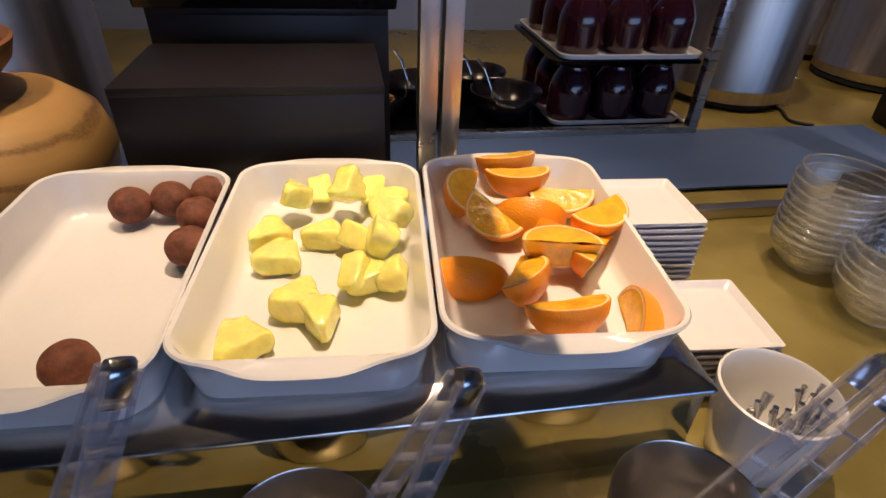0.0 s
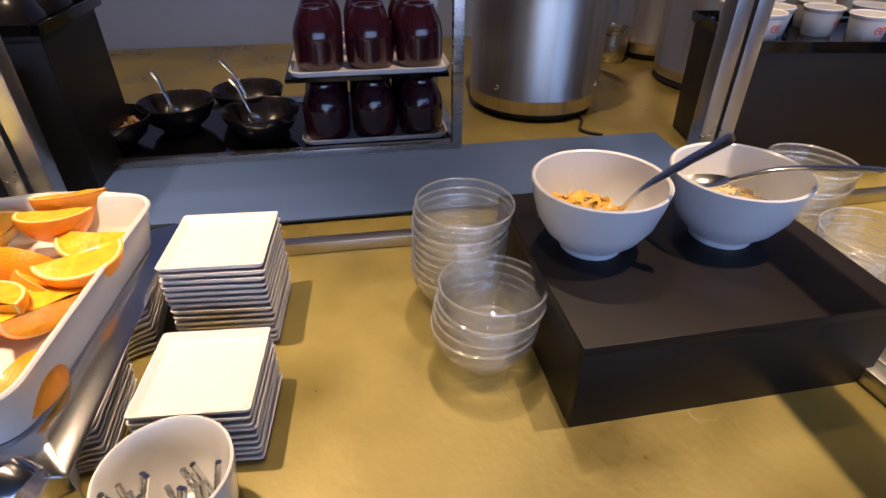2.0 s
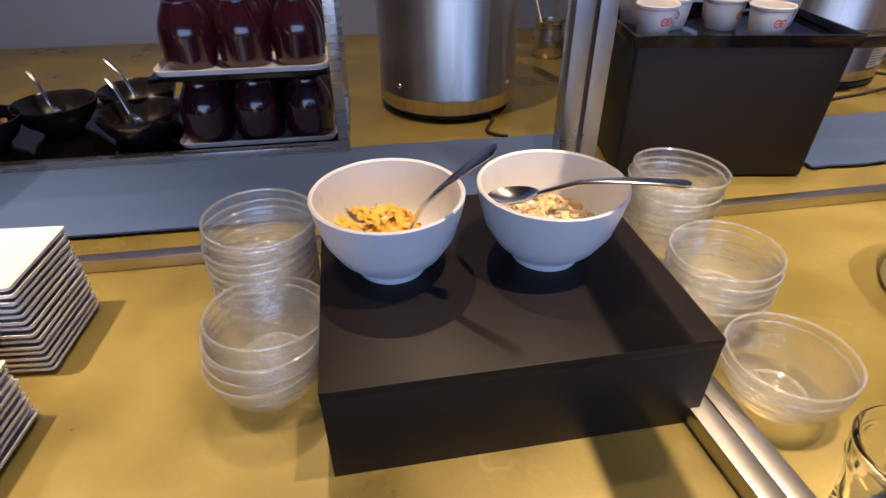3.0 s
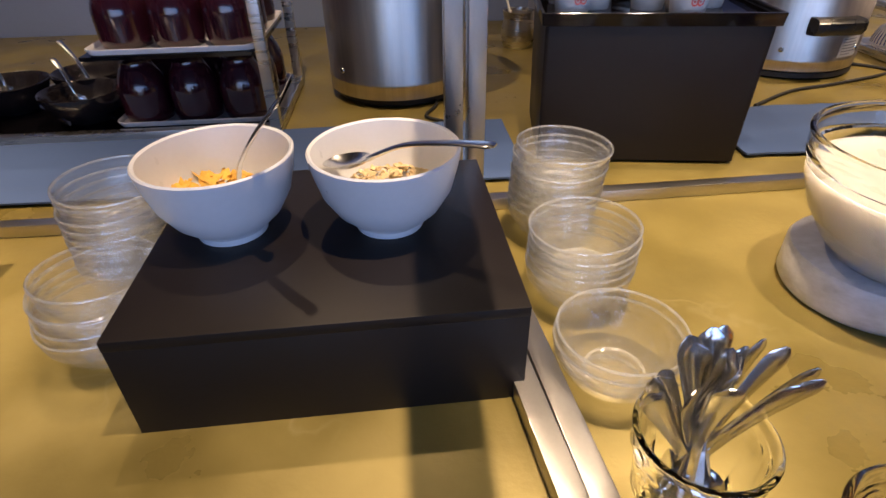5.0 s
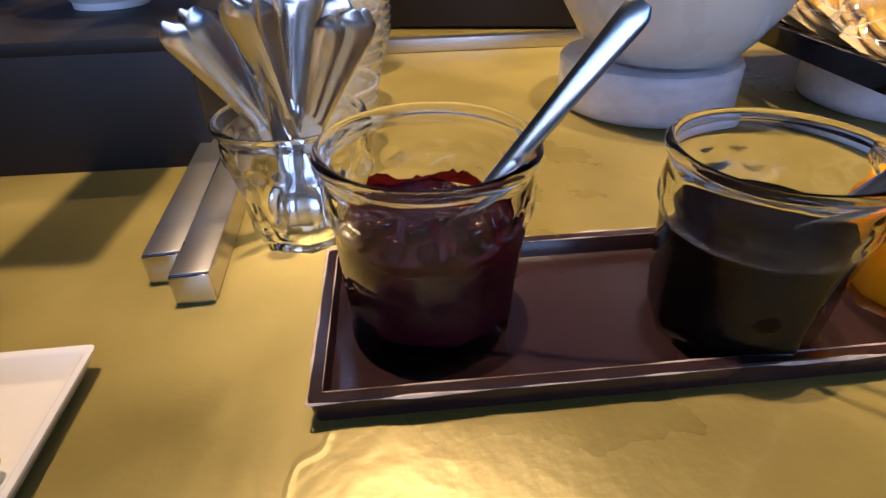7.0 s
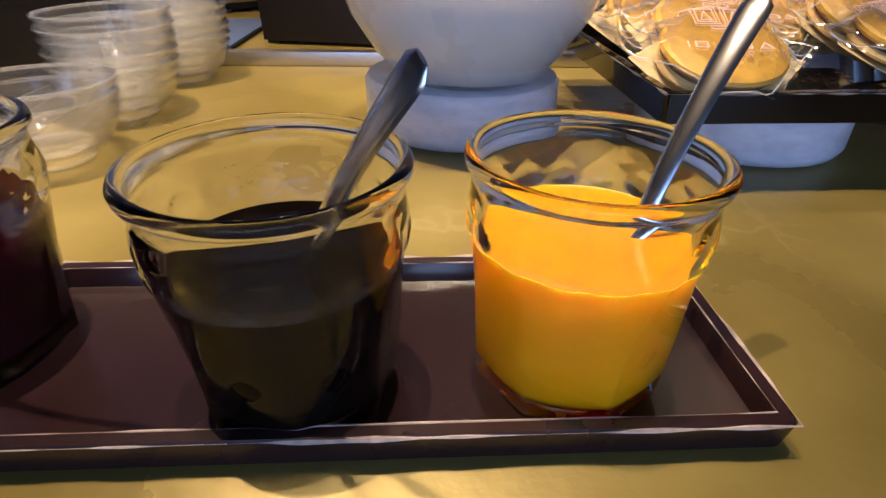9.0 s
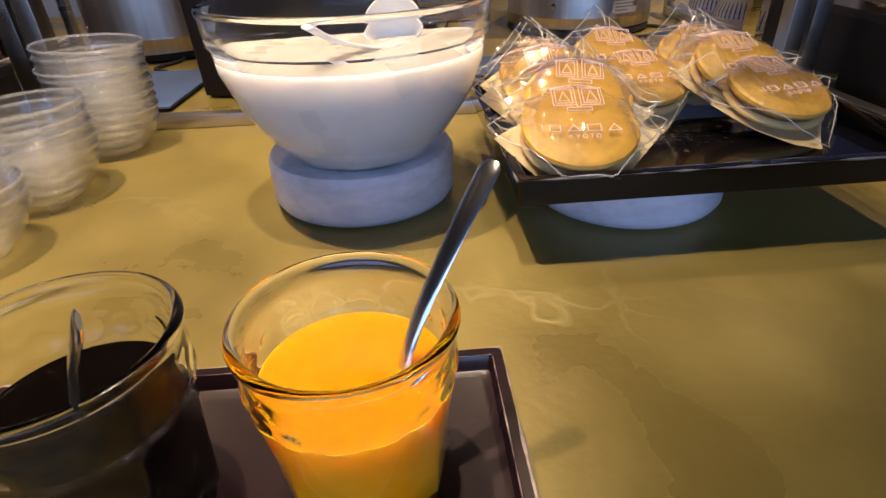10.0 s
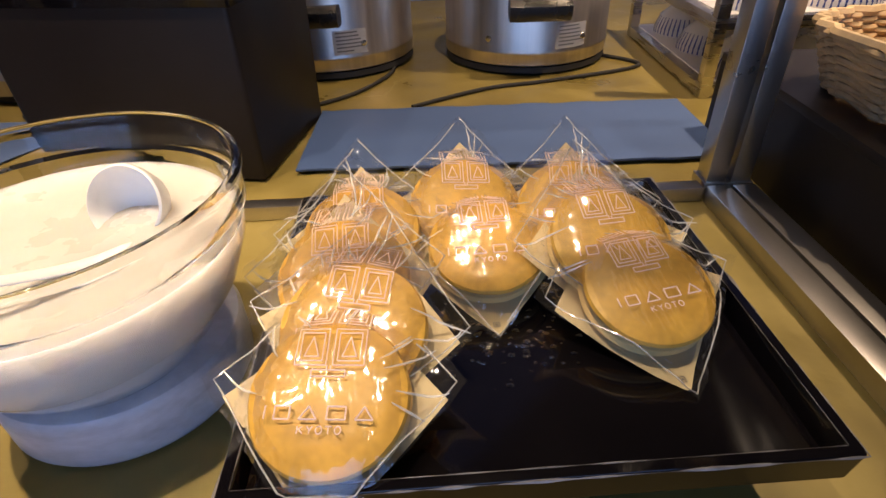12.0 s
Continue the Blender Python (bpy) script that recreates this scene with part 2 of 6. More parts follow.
M = {
    "counter": counter_material(),
    "steel": pm("brushed_steel", (0.58, 0.56, 0.53), 0.28, 1.0, 0.08, 6, 220, 0.03, stretch=(1, 1, 12)),
    "steel_bar": pm("satin_steel", (0.55, 0.53, 0.5), 0.3, 1.0, 0.08, 8, 260, 0.0),
    "lip_steel": pm("bright_steel", (0.7, 0.69, 0.67), 0.2, 1.0, 0.06, 7, 120, 0.0),
    "mirror_steel": pm("polished_steel", (0.66, 0.66, 0.66), 0.07, 1.0, 0.05, 7, 120, 0.01),
    "urn": pm("urn_steel", (0.6, 0.55, 0.49), 0.38, 1.0, 0.14, 5, 90, 0.02, stretch=(14, 14, 0.4)),
    "chrome": pm("cutlery_steel", (0.7, 0.7, 0.7), 0.2, 1.0, 0.06, 20, 200, 0.01),
    "tumbler": pm("tumbler_steel", (0.62, 0.6, 0.58), 0.22, 1.0, 0.1, 9, 120, 0.02),
    "ceramic": pm("white_ceramic", (0.76, 0.74, 0.72), 0.16, 0, 0.03, 9, 140, 0.012, coat=0.6),
    "ceramic_blue": pm("white_stoneware", (0.76, 0.77, 0.8), 0.3, 0, 0.04, 9, 160, 0.05, coat=0.3),
    "melamine": pm("white_melamine", (0.74, 0.72, 0.72), 0.22, 0, 0.03, 9, 140, 0.01, coat=0.2),
    "blackbox": pm("black_laminate", (0.0105, 0.0078, 0.0074), 0.42, 0, 0.15, 6, 140, 0.03, spec=0.3),
    "blackgloss": pm("black_lacquer", (0.0035, 0.003, 0.004), 0.08, 0, 0.3, 6, 70, 0.01, spec=0.4),
    "brownlacquer": pm("brown_lacquer", (0.018, 0.0075, 0.0088), 0.26, 0, 0.25, 7, 120, 0.03, coat=0.08),
    "wornedge": pm("worn_edge", (0.42, 0.34, 0.3), 0.7, 0, 0.35, 60, 300, 0.2),
    # grey line that paints the highlight along the black tray's rim
    "tray_glint": pm("painted_edge_glint", (0.16, 0.15, 0.15), 0.35, 0, 0.5, 50, 300, 0.1),
    "blackbowl": pm("black_glazed_bowl", (0.015, 0.012, 0.013), 0.22, 0, 0.3, 9, 90, 0.03, coat=0.4),
    "burgundy": pm("burgundy_glaze", (0.036, 0.006, 0.012), 0.18, 0, 0.25, 8, 90, 0.04, coat=0.7),
    "mat": pm("blue_grey_vinyl", (0.06, 0.108, 0.25), 0.6, 0, 0.12, 3, 300, 0.12, stretch=(0.4, 6, 1)),
    "rubber": pm("black_rubber", (0.015, 0.015, 0.015), 0.6, 0, 0.2, 10, 200, 0.05),
    "wall": pm("blue_grey_paint", (0.27, 0.34, 0.55), 0.75, 0, 0.06, 2, 120, 0.06),
    "plaster": pm("plaster", (0.25, 0.22, 0.2), 0.85, 0, 0.06, 2, 90, 0.08),
    "floor": pm("dark_stone_floor", (0.05, 0.045, 0.042), 0.5, 0, 0.15, 3, 60, 0.06),
    "ceiling": pm("grey_ceiling", (0.1, 0.09, 0.08), 0.85, 0, 0.06, 2, 90, 0.05),
    # white diffuse share paints the bright highlight lines of the rims
    "thickglass": clear_material("rim_glass", (0.985, 0.992, 0.988), 0.06, 0.95, 2.4, 0.05, haze=0.14, haze_col=(0.95, 0.96, 0.95)),
    "solidglass": solid_glass("thick_clear_glass", 0.0),
    # white diffuse share stands in for light gathered inside the stacks
    "bowlglass": clear_material("pressed_glass", (0.998, 0.999, 0.998), 0.024, 0.92, 2.7, 0.04, haze=0.028, haze_col=(0.95, 0.96, 0.95)),
    "plastic": clear_material("clear_plastic", (0.9, 0.9, 0.92), 0.08, 0.8, 2.0, 0.06, 0.12, 90.0, haze=0.2, haze_col=(0.75, 0.72, 0.74)),
    # the faint diffuse share paints a whitish sheen on the film
    "film": clear_material("clear_film", (0.985, 0.985, 0.975), 0.05, 0.9, 2.0, 0.045, 0.4, 20.0, haze=0.012, haze_col=(0.9, 0.85, 0.7), streak=(3.0, 0.7, 1.0)),
    "jam_film": clear_material("jam_film", (0.14, 0.012, 0.025), 0.02, 0.6, 3.4, 0.1, 0.6, 120.0, haze=0.02, haze_col=(0.1, 0.003, 0.008)),
    # white diffuse share paints glints along folds and edge of the bag
    "film_fold": clear_material("film_fold", (0.97, 0.97, 0.96), 0.06, 0.6, 2.0, 0.12, haze=0.3, haze_col=(0.95, 0.94, 0.9)),
    "milk": pm("white_yogurt", (0.56, 0.537, 0.475), 0.28, 0, 0.05, 16, 60, 0.1, sss=1.0, depth=0.05, tint=(1.0, 0.92, 0.8)),
    "marble": pm("white_marble", (0.58, 0.6, 0.67), 0.32, 0, 0.24, 16, 70, 0.04, stretch=(1, 1.6, 3)),
    "jam": pm("berry_jam", (0.014, 0.001, 0.003), 0.08, 0, 0.6, 70, 160, 0.6, coat=0.5, sss=0.1, depth=0.01, tint=(1.0, 0.15, 0.15)),
    "syrup": pm("dark_syrup", (0.003, 0.002, 0.0015), 0.06, 0, 0.3, 8, 60, 0.0, spec=0.1),
    "mango": pm("mango_sauce", (0.86, 0.33, 0.004), 0.16, 0, 0.1, 14, 90, 0.03, sss=0.6, depth=0.03, tint=(1.0, 0.45, 0.06)),
    "pine": pm("pineapple_flesh", (0.96, 0.84, 0.24), 0.22, 0, 0.12, 60, 170, 0.35, coat=0.3, sss=0.6, depth=0.014, tint=(1.0, 0.8, 0.3)),
    "rind": pm("orange_rind", (0.95, 0.32, 0.012), 0.36, 0, 0.07, 20, 420, 0.5, coat=0.1),
    "flesh": pm("orange_flesh", (0.96, 0.47, 0.03), 0.22, 0, 0.2, 60, 140, 0.5, coat=0.3, sss=0.6, depth=0.012, tint=(1.0, 0.55, 0.12)),
    "pith": pm("orange_pith", (0.86, 0.66, 0.3), 0.6, 0, 0.08, 50, 200, 0.1),
    "brownfruit": pm("brown_fruit_skin", (0.17, 0.062, 0.036), 0.7, 0, 0.45, 60, 150, 1.0, spec=0.25),
    "pancake": pm("pancake_crust", (0.58, 0.335, 0.045), 0.48, 0, 0.3, 26, 200, 0.2),
    "pancake_side": pm("pancake_side", (0.8, 0.56, 0.22), 0.65, 0, 0.1, 40, 240, 0.3),
    "paper": pm("cream_paper", (0.66, 0.54, 0.3), 0.6, 0, 0.06, 14, 200, 0.06),
    "print_pink": pm("pale_pink_print", (0.8, 0.62, 0.55), 0.6, 0, 0.04, 30, 200, 0.0),
    "print_red": pm("red_print", (0.62, 0.1, 0.08), 0.6, 0, 0.1, 60, 200, 0.0),
    "cup": pm("white_paper_cup", (0.78, 0.76, 0.74), 0.45, 0, 0.03, 20, 200, 0.03),
    "cereal": pm("corn_flake", (0.74, 0.44, 0.07), 0.65, 0, 0.3, 40, 220, 0.4),
    "granola": pm("granola_flake", (0.66, 0.5, 0.27), 0.7, 0, 0.35, 50, 220, 0.4),
    "puff": pm("toasted_puffs", (0.6, 0.38, 0.17), 0.7, 0, 0.25, 50, 220, 0.4),
    "wood": wood_material("pale_turned_wood", (0.52, 0.3, 0.1), (0.2, 0.095, 0.03), 4.0),
    "wood_bowl": wood_material("brown_wood_bowl", (0.24, 0.1, 0.04), (0.12, 0.045, 0.018), 6.0),
    "leaf": pm("salad_leaf", (0.07, 0.16, 0.025), 0.4, 0, 0.4, 25, 150, 0.2),
    "wicker": pm("wicker", (0.55, 0.4, 0.22), 0.6, 0, 0.2, 30, 200, 0.2),
    "bread": pm("bread_crust", (0.6, 0.3, 0.07), 0.5, 0, 0.25, 20, 120, 0.2),
    "bluestripe": pm("blue_glaze_stripe", (0.06, 0.09, 0.28), 0.25, 0, 0.3, 50, 200, 0.02, coat=0.4),
    "label": pm("silver_label", (0.5, 0.5, 0.5), 0.45, 0.3, 0.1, 40, 200, 0.02),
    "labelink": pm("label_ink", (0.16, 0.16, 0.17), 0.6, 0, 0.1, 40, 200, 0.0),
    "handle": pm("black_plastic", (0.014, 0.014, 0.015), 0.28, 0, 0.2, 20, 160, 0.05),
    "white_plastic": pm("white_plastic", (0.82, 0.8, 0.74), 0.35, 0, 0.03, 20, 160, 0.01),
    "water": clear_material("water_drop", (0.98, 0.98, 0.98), 0.12, 0.9, 1.6, 0.02),
}

# ---- mesh helpers ----


def obj(name, bm, material, parent=None, label="", sharp=40):
    me = bpy.data.meshes.new(name)
    bmesh.ops.recalc_face_normals(bm, faces=bm.faces)
    bm.to_mesh(me)
    bm.free()
    for p in me.polygons:
        p.use_smooth = True
    me.set_sharp_from_angle(angle=radians(sharp))
    me.materials.append(M[material])
    ob = new(name, me)
    if parent:
        ob.parent = parent
    if label:
        ob["label"] = label
    return ob


def part(name, bm, material, parent, label="", sharp=40):
    return obj(name, bm, material, parent, label, sharp)


def thing(name, x, y, z, rz=0.0, label="", category="", group="", rx=0.0, ry=0.0):
    ob = new(name)
    ob.empty_display_size = 0.02
    ob.matrix_basis = pose(x, y, z, rx, ry, rz)
    return tagged(ob, label, category, group)


def setting(name, bm, material, label, category="", sharp=40):
    return tagged(obj(name, bm, material, None, "", sharp), label, category or name.split("_")[0], "", "structure")


def add_box(bm, x0, x1, y0, y1, z0, z1, bevel=0.0, seg=2):
    g = bmesh.ops.create_cube(bm, size=1.0)["verts"]
    for v in g:
        v.co = Vector(((x0 + x1) / 2 + v.co.x * (x1 - x0), (y0 + y1) / 2 + v.co.y * (y1 - y0), (z0 + z1) / 2 + v.co.z * (z1 - z0)))
    if bevel:
        ed = list({e for v in g for e in v.link_edges})
        bmesh.ops.bevel(bm, geom=ed, offset=bevel, segments=seg, profile=0.6, affect="EDGES")
    return bm


def box(x0, x1, y0, y1, z0, z1, bevel=0.0, seg=2):
    return add_box(bmesh.new(), x0, x1, y0, y1, z0, z1, bevel, seg)


def lathe(profile, n=48, shape=None, bm=None, at=(0, 0, 0)):
    """Turns a profile of (radius, height) round the upright axis; shape(angle, i) scales the radius."""
    bm = bm or bmesh.new()
    rings = []
    for i, (r, z) in enumerate(profile):
        if r < 1e-6:
            rings.append([bm.verts.new((at[0], at[1], at[2] + z))])
            continue
        ring = []
        for k in range(n):
            a = 2 * math.pi * k / n
            s = shape(a, i) if shape else 1.0
            ring.append(bm.verts.new((at[0] + r * s * math.cos(a), at[1] + r * s * math.sin(a), at[2] + z)))
        rings.append(ring)
    for a, b in zip(rings, rings[1:]):
        for k in range(n):
            q = (k + 1) % n
            if len(a) == 1 and len(b) == 1:
                continue
            if len(a) == 1:
                bm.faces.new((a[0], b[k], b[q]))
            elif len(b) == 1:
                bm.faces.new((a[k], a[q], b[0]))
            else:
                bm.faces.new((a[k], a[q], b[q], b[k]))
    return bm


def rloop(w, l, r, n=6):
    pts = []
    for cx, cy, a0 in ((1, 1, 0), (-1, 1, 90), (-1, -1, 180), (1, -1, 270)):
        for k in range(n + 1):
            a = radians(a0 + 90 * k / n)
            pts.append((cx * (w / 2 - r) + r * math.cos(a), cy * (l / 2 - r) + r * math.sin(a)))
    return pts


def densify(pts, m=6):
    out = []
    for i, p in enumerate(pts):
        q = pts[(i + 1) % len(pts)]
        d = math.dist(p, q)
        k = m if d > 0.05 else 1
        out += [(p[0] + (q[0] - p[0]) * j / k, p[1] + (q[1] - p[1]) * j / k) for j in range(k)]
    return out


def loft(loops, bm=None, cap0=True, cap1=True):
    bm = bm or bmesh.new()
    rows = [[bm.verts.new(p) for p in lp] for lp in loops]
    n = len(rows[0])
    for a, b in zip(rows, rows[1:]):
        for k in range(n):
            bm.faces.new((a[k], a[(k + 1) % n], b[(k + 1) % n], b[k]))
    if cap0:
        bm.faces.new(rows[0])
    if cap1:
        bm.faces.new(rows[-1])
    return bm


def sweep(points, radii, n=10, bm=None, flat=1.0, up=(0, 0, 1)):
    """A rod along points; radii one for each point; flat squeezes it along up."""
    pts = [Vector(p) for p in points]
    loops = []
    for i, p in enumerate(pts):
        d = (pts[min(i + 1, len(pts) - 1)] - pts[max(i - 1, 0)]).normalized()
        s = d.cross(Vector(up))
        s = s.normalized() if s.length > 1e-4 else Vector((1, 0, 0))
        u = s.cross(d).normalized()
        f = flat[i] if isinstance(flat, (list, tuple)) else flat
        loops.append([p + s * radii[i] * math.cos(2 * math.pi * k / n) + u * radii[i] * f * math.sin(2 * math.pi * k / n) for k in range(n)])
    return loft(loops, bm)


def curve_pts(pts, m=6):
    """A smooth line through points."""
    P = [Vector(p) for p in pts]
    out = []
    for i in range(len(P) - 1):
        a, b, c, d = P[max(i - 1, 0)], P[i], P[i + 1], P[min(i + 2, len(P) - 1)]
        for k in range(m):
            t = k / m
            out.append(0.5 * (2 * b + (c - a) * t + (2 * a - 5 * b + 4 * c - d) * t * t + (3 * b - 3 * c + d - a) * t ** 3))
    out.append(P[-1])
    return out

# ---- setting ----
TOP = 0.9
setting("floor", box(-3.2, 5.2, -3.4, 2.6, -0.1, 0), "floor", "dark stone floor of the breakfast room")
setting("ceiling", box(-3.2, 5.2, -3.4, 2.6, 2.75, 2.85), "ceiling", "plain dark painted ceiling")
setting("wall_north", box(-3.2, 5.2, 2.3, 2.45, 0, 2.75), "wall", "plain blue-grey painted wall behind the buffet")
setting("wall_west", box(-3.2, -3.05, -3.2, 2.3, 0, 2.75), "plaster", "plain plastered side wall")
setting("wall_east", box(5.05, 5.2, -3.2, 2.3, 0, 2.75), "plaster", "plain plastered side wall")
south = bmesh.new()
for b in ((-3.2, 5.2, 0, 0.8), (-3.2, 5.2, 2.4, 2.75), (-3.2, -1.4, 0.8, 2.4), (3.2, 5.2, 0.8, 2.4)):
    add_box(south, b[0], b[1], -3.35, -3.2, b[2], b[3])
setting("wall_south", south, "plaster", "plastered wall with a wide window opening")
counter = thing("buffet_counter", 0.9, 1.1, 0, 0, "long buffet counter with an olive-gold lacquered top", "counter")
part("worktop", box(-3.0, 3.4, -1.1, 1.19, TOP - 0.04, TOP, 0.003), "counter", counter)
part("base", box(-2.95, 3.35, -1.05, 1.19, 0, TOP - 0.04), "blackbox", counter, "dark counter front")


def steel_post(x, y, h, label):
    t = thing("guard_post", x, y, TOP, 0, label, "post", "steel posts of the counter guard")
    for dx in (-0.0165, 0.0165):
        part("upright", box(dx - 0.013, dx + 0.013, -0.016, 0.016, 0.0235, h, 0.0015), "steel_bar", t)
    # arm out of view, placed and sized by the shadow it casts
    part("arm", box(-0.025, 0.025, -0.516, -0.0165, 0.555, 0.585, 0.0015), "steel_bar", t)
    part("foot_plate", box(-0.033, 0.033, -0.02, 0.02, 0, 0.0235, 0.001), "steel_bar", t)


steel_post(0.029, 0.865, 0.85, "pair of satin steel uprights behind the fruit dishes")
steel_post(1.067, 0.87, 0.85, "pair of satin steel uprights behind the cereal bowls")
steel_post(2.24, 0.915, 0.85, "pair of satin steel uprights beside the black box")


# out-of-view bar, added only to cast a shadow band on the counter
fr = thing("guard_rail", 0.9, 0.505, TOP + 0.8, 0, "unseen slim steel bar added above the food to cast a shadow band", "rail")
part("bar", box(0.72, 1.36, -0.009, 0.009, 0.0505, 0.075, 0.001), "steel_bar", fr)


def rail(name, x0, y0, x1, y1, w, h, label):
    d = math.hypot(x1 - x0, y1 - y0)
    t = thing(name, x0, y0, TOP, math.degrees(math.atan2(y1 - y0, x1 - x0)), label, "rail", "low steel rails on the counter")
    part("bar", box(0.004, d, -w / 2, w / 2, 0.0005, h, 0.0012), "steel_bar", t)
    part("end_cap", box(0, 0.004, -w / 2 + 0.0004, w / 2 - 0.0004, 0.0009, h - 0.0004, 0.0008), "mirror_steel", t, "polished end cap")
    return t


rail("counter_rail", -1.6, 0.872, 0.0, 0.872, 0.022, 0.021, "low satin steel rail along the counter")
rail("counter_rail", 0.075, 0.872, 1.03, 0.872, 0.022, 0.021, "low satin steel rail along the counter")
rail("counter_rail", 1.104, 0.875, 2.204, 0.9, 0.022, 0.021, "low satin steel rail along the counter")
rail("divider_rail", 1.106, 0.276, 1.049, 0.845, 0.026, 0.024, "square satin steel bar across the counter")
rail("divider_rail", 1.133, 0.250, 1.083, 0.845, 0.026, 0.024, "square satin steel bar across the counter")
rail("divider_rail", 2.243, 0.30, 2.222, 0.89, 0.03, 0.024, "square satin steel bar beside the pancake tray")
rail("divider_rail", 2.279, 0.28, 2.257, 0.89, 0.03, 0.024, "square satin steel bar beside the black box")


def runner(x0, x1, y0, y1, label):
    t = thing("table_runner", (x0 + x1) / 2, (y0 + y1) / 2, TOP, 0, label, "runner", "blue runners on the counter")
    w, l = x1 - x0, y1 - y0
    bm = bmesh.new()
    n = 40
    rows = []
    for j in range(5):
        rows.append([(-w / 2 + w * i / n, -l / 2 + l * j / 4 + 0.004 * noise.noise((i * 0.35, j, x0)), 0.010 + 0.0015 * noise.noise((i * 0.4, j * 0.8, 3))) for i in range(n + 1)])
    vs = [[bm.verts.new(p) for p in r] for r in rows]
    for a, b in zip(vs, vs[1:]):
        for k in range(n):
            bm.faces.new((a[k], a[k + 1], b[k + 1], b[k]))
    r = bmesh.ops.extrude_face_region(bm, geom=list(bm.faces))
    for v in r["geom"]:
        if isinstance(v, bmesh.types.BMVert):
            v.co.z -= 0.0035
    part("cloth", bm, "mat", t)
    part("backing", box(-w / 2 + 0.003, w / 2 - 0.003, -l / 2 + 0.012, l / 2 - 0.01, 0, 0.0055), "rubber", t, "thin black layer under the cloth")


runner(-1.2, 1.195, 0.962, 1.245, "blue-grey vinyl runner on the counter behind the plates")
runner(1.63, 2.3, 1.005, 1.25, "blue vinyl runner on the counter behind the pancakes")

# ---- the fruit bay ----
unit = thing("cooling_unit", -0.12, 0.6, TOP, 0, "polished stainless steel cooling unit under the fruit dishes", "cooling unit")
part("body", box(-0.36, 0.342, -0.19, 0.2, 0, 0.1065, 0.002), "mirror_steel", unit)
lip = loft([[(p[0], p[1], z) for p in rloop(w, l, 0.006, 3)] for w, l, z in ((0.706, 0.394, 0.107), (0.714, 0.402, 0.108), (0.714, 0.402, 0.11), (0.708, 0.397, 0.113), (0.66, 0.34, 0.1205), (0.655, 0.335, 0.1215))])
bmesh.ops.translate(lip, verts=lip.verts, vec=(-0.009, 0.003, 0))
part("top_plate", lip, "lip_steel", unit)


def baking_dish(x, y, rz, w, l, label):
    t = thing("baking_dish", x, y, TOP + 0.1225, rz, label, "dish", "white dishes of cut fruit")
    h = 0.056

    def lp(dw, z, r, lug):
        out = []
        for px, py in densify(rloop(w + dw, l + dw, r, 7), 14):
            e = math.exp(-((px / (w * 0.27)) ** 4)) * lug if abs(py) > (l + dw) / 2 - 0.004 else 0
            out.append((px, py + math.copysign(e, py), z - (0.006 * math.exp(-((px / (w * 0.27)) ** 4)) if lug and abs(py) > (l + dw) / 2 - 0.004 and py < 0 else 0)))
        return out

    loops = [lp(-0.036, 0.002, 0.028, 0), lp(-0.03, 0, 0.03, 0), lp(-0.022, 0.003, 0.034, 0), lp(-0.013, 0.03, 0.036, 0), lp(-0.006, h - 0.006, 0.036, 0.004), lp(-0.001, h - 0.003, 0.038, 0.013),
             lp(0.0, h - 0.001, 0.038, 0.014), lp(-0.003, h + 0.001, 0.037, 0.012), lp(-0.011, h, 0.034, 0.002), lp(-0.015, h - 0.004, 0.032, 0), lp(-0.03, 0.02, 0.028, 0), lp(-0.042, 0.009, 0.024, 0), lp(-0.056, 0.006, 0.018, 0)]
    part("dish", loft(loops), "ceramic", t)
    return t


baking_dish(0.096, 0.6, -4.5, 0.232, 0.356, "white ceramic baking dish with lug handles, holding orange wedges")
baking_dish(-0.137, 0.601, -4, 0.226, 0.356, "white ceramic baking dish with lug handles, holding pineapple")
baking_dish(-0.366, 0.597, -2.5, 0.226, 0.358, "white ceramic baking dish with lug handles, nearly empty")
FLOOR = TOP + 0.1225 + 0.0063


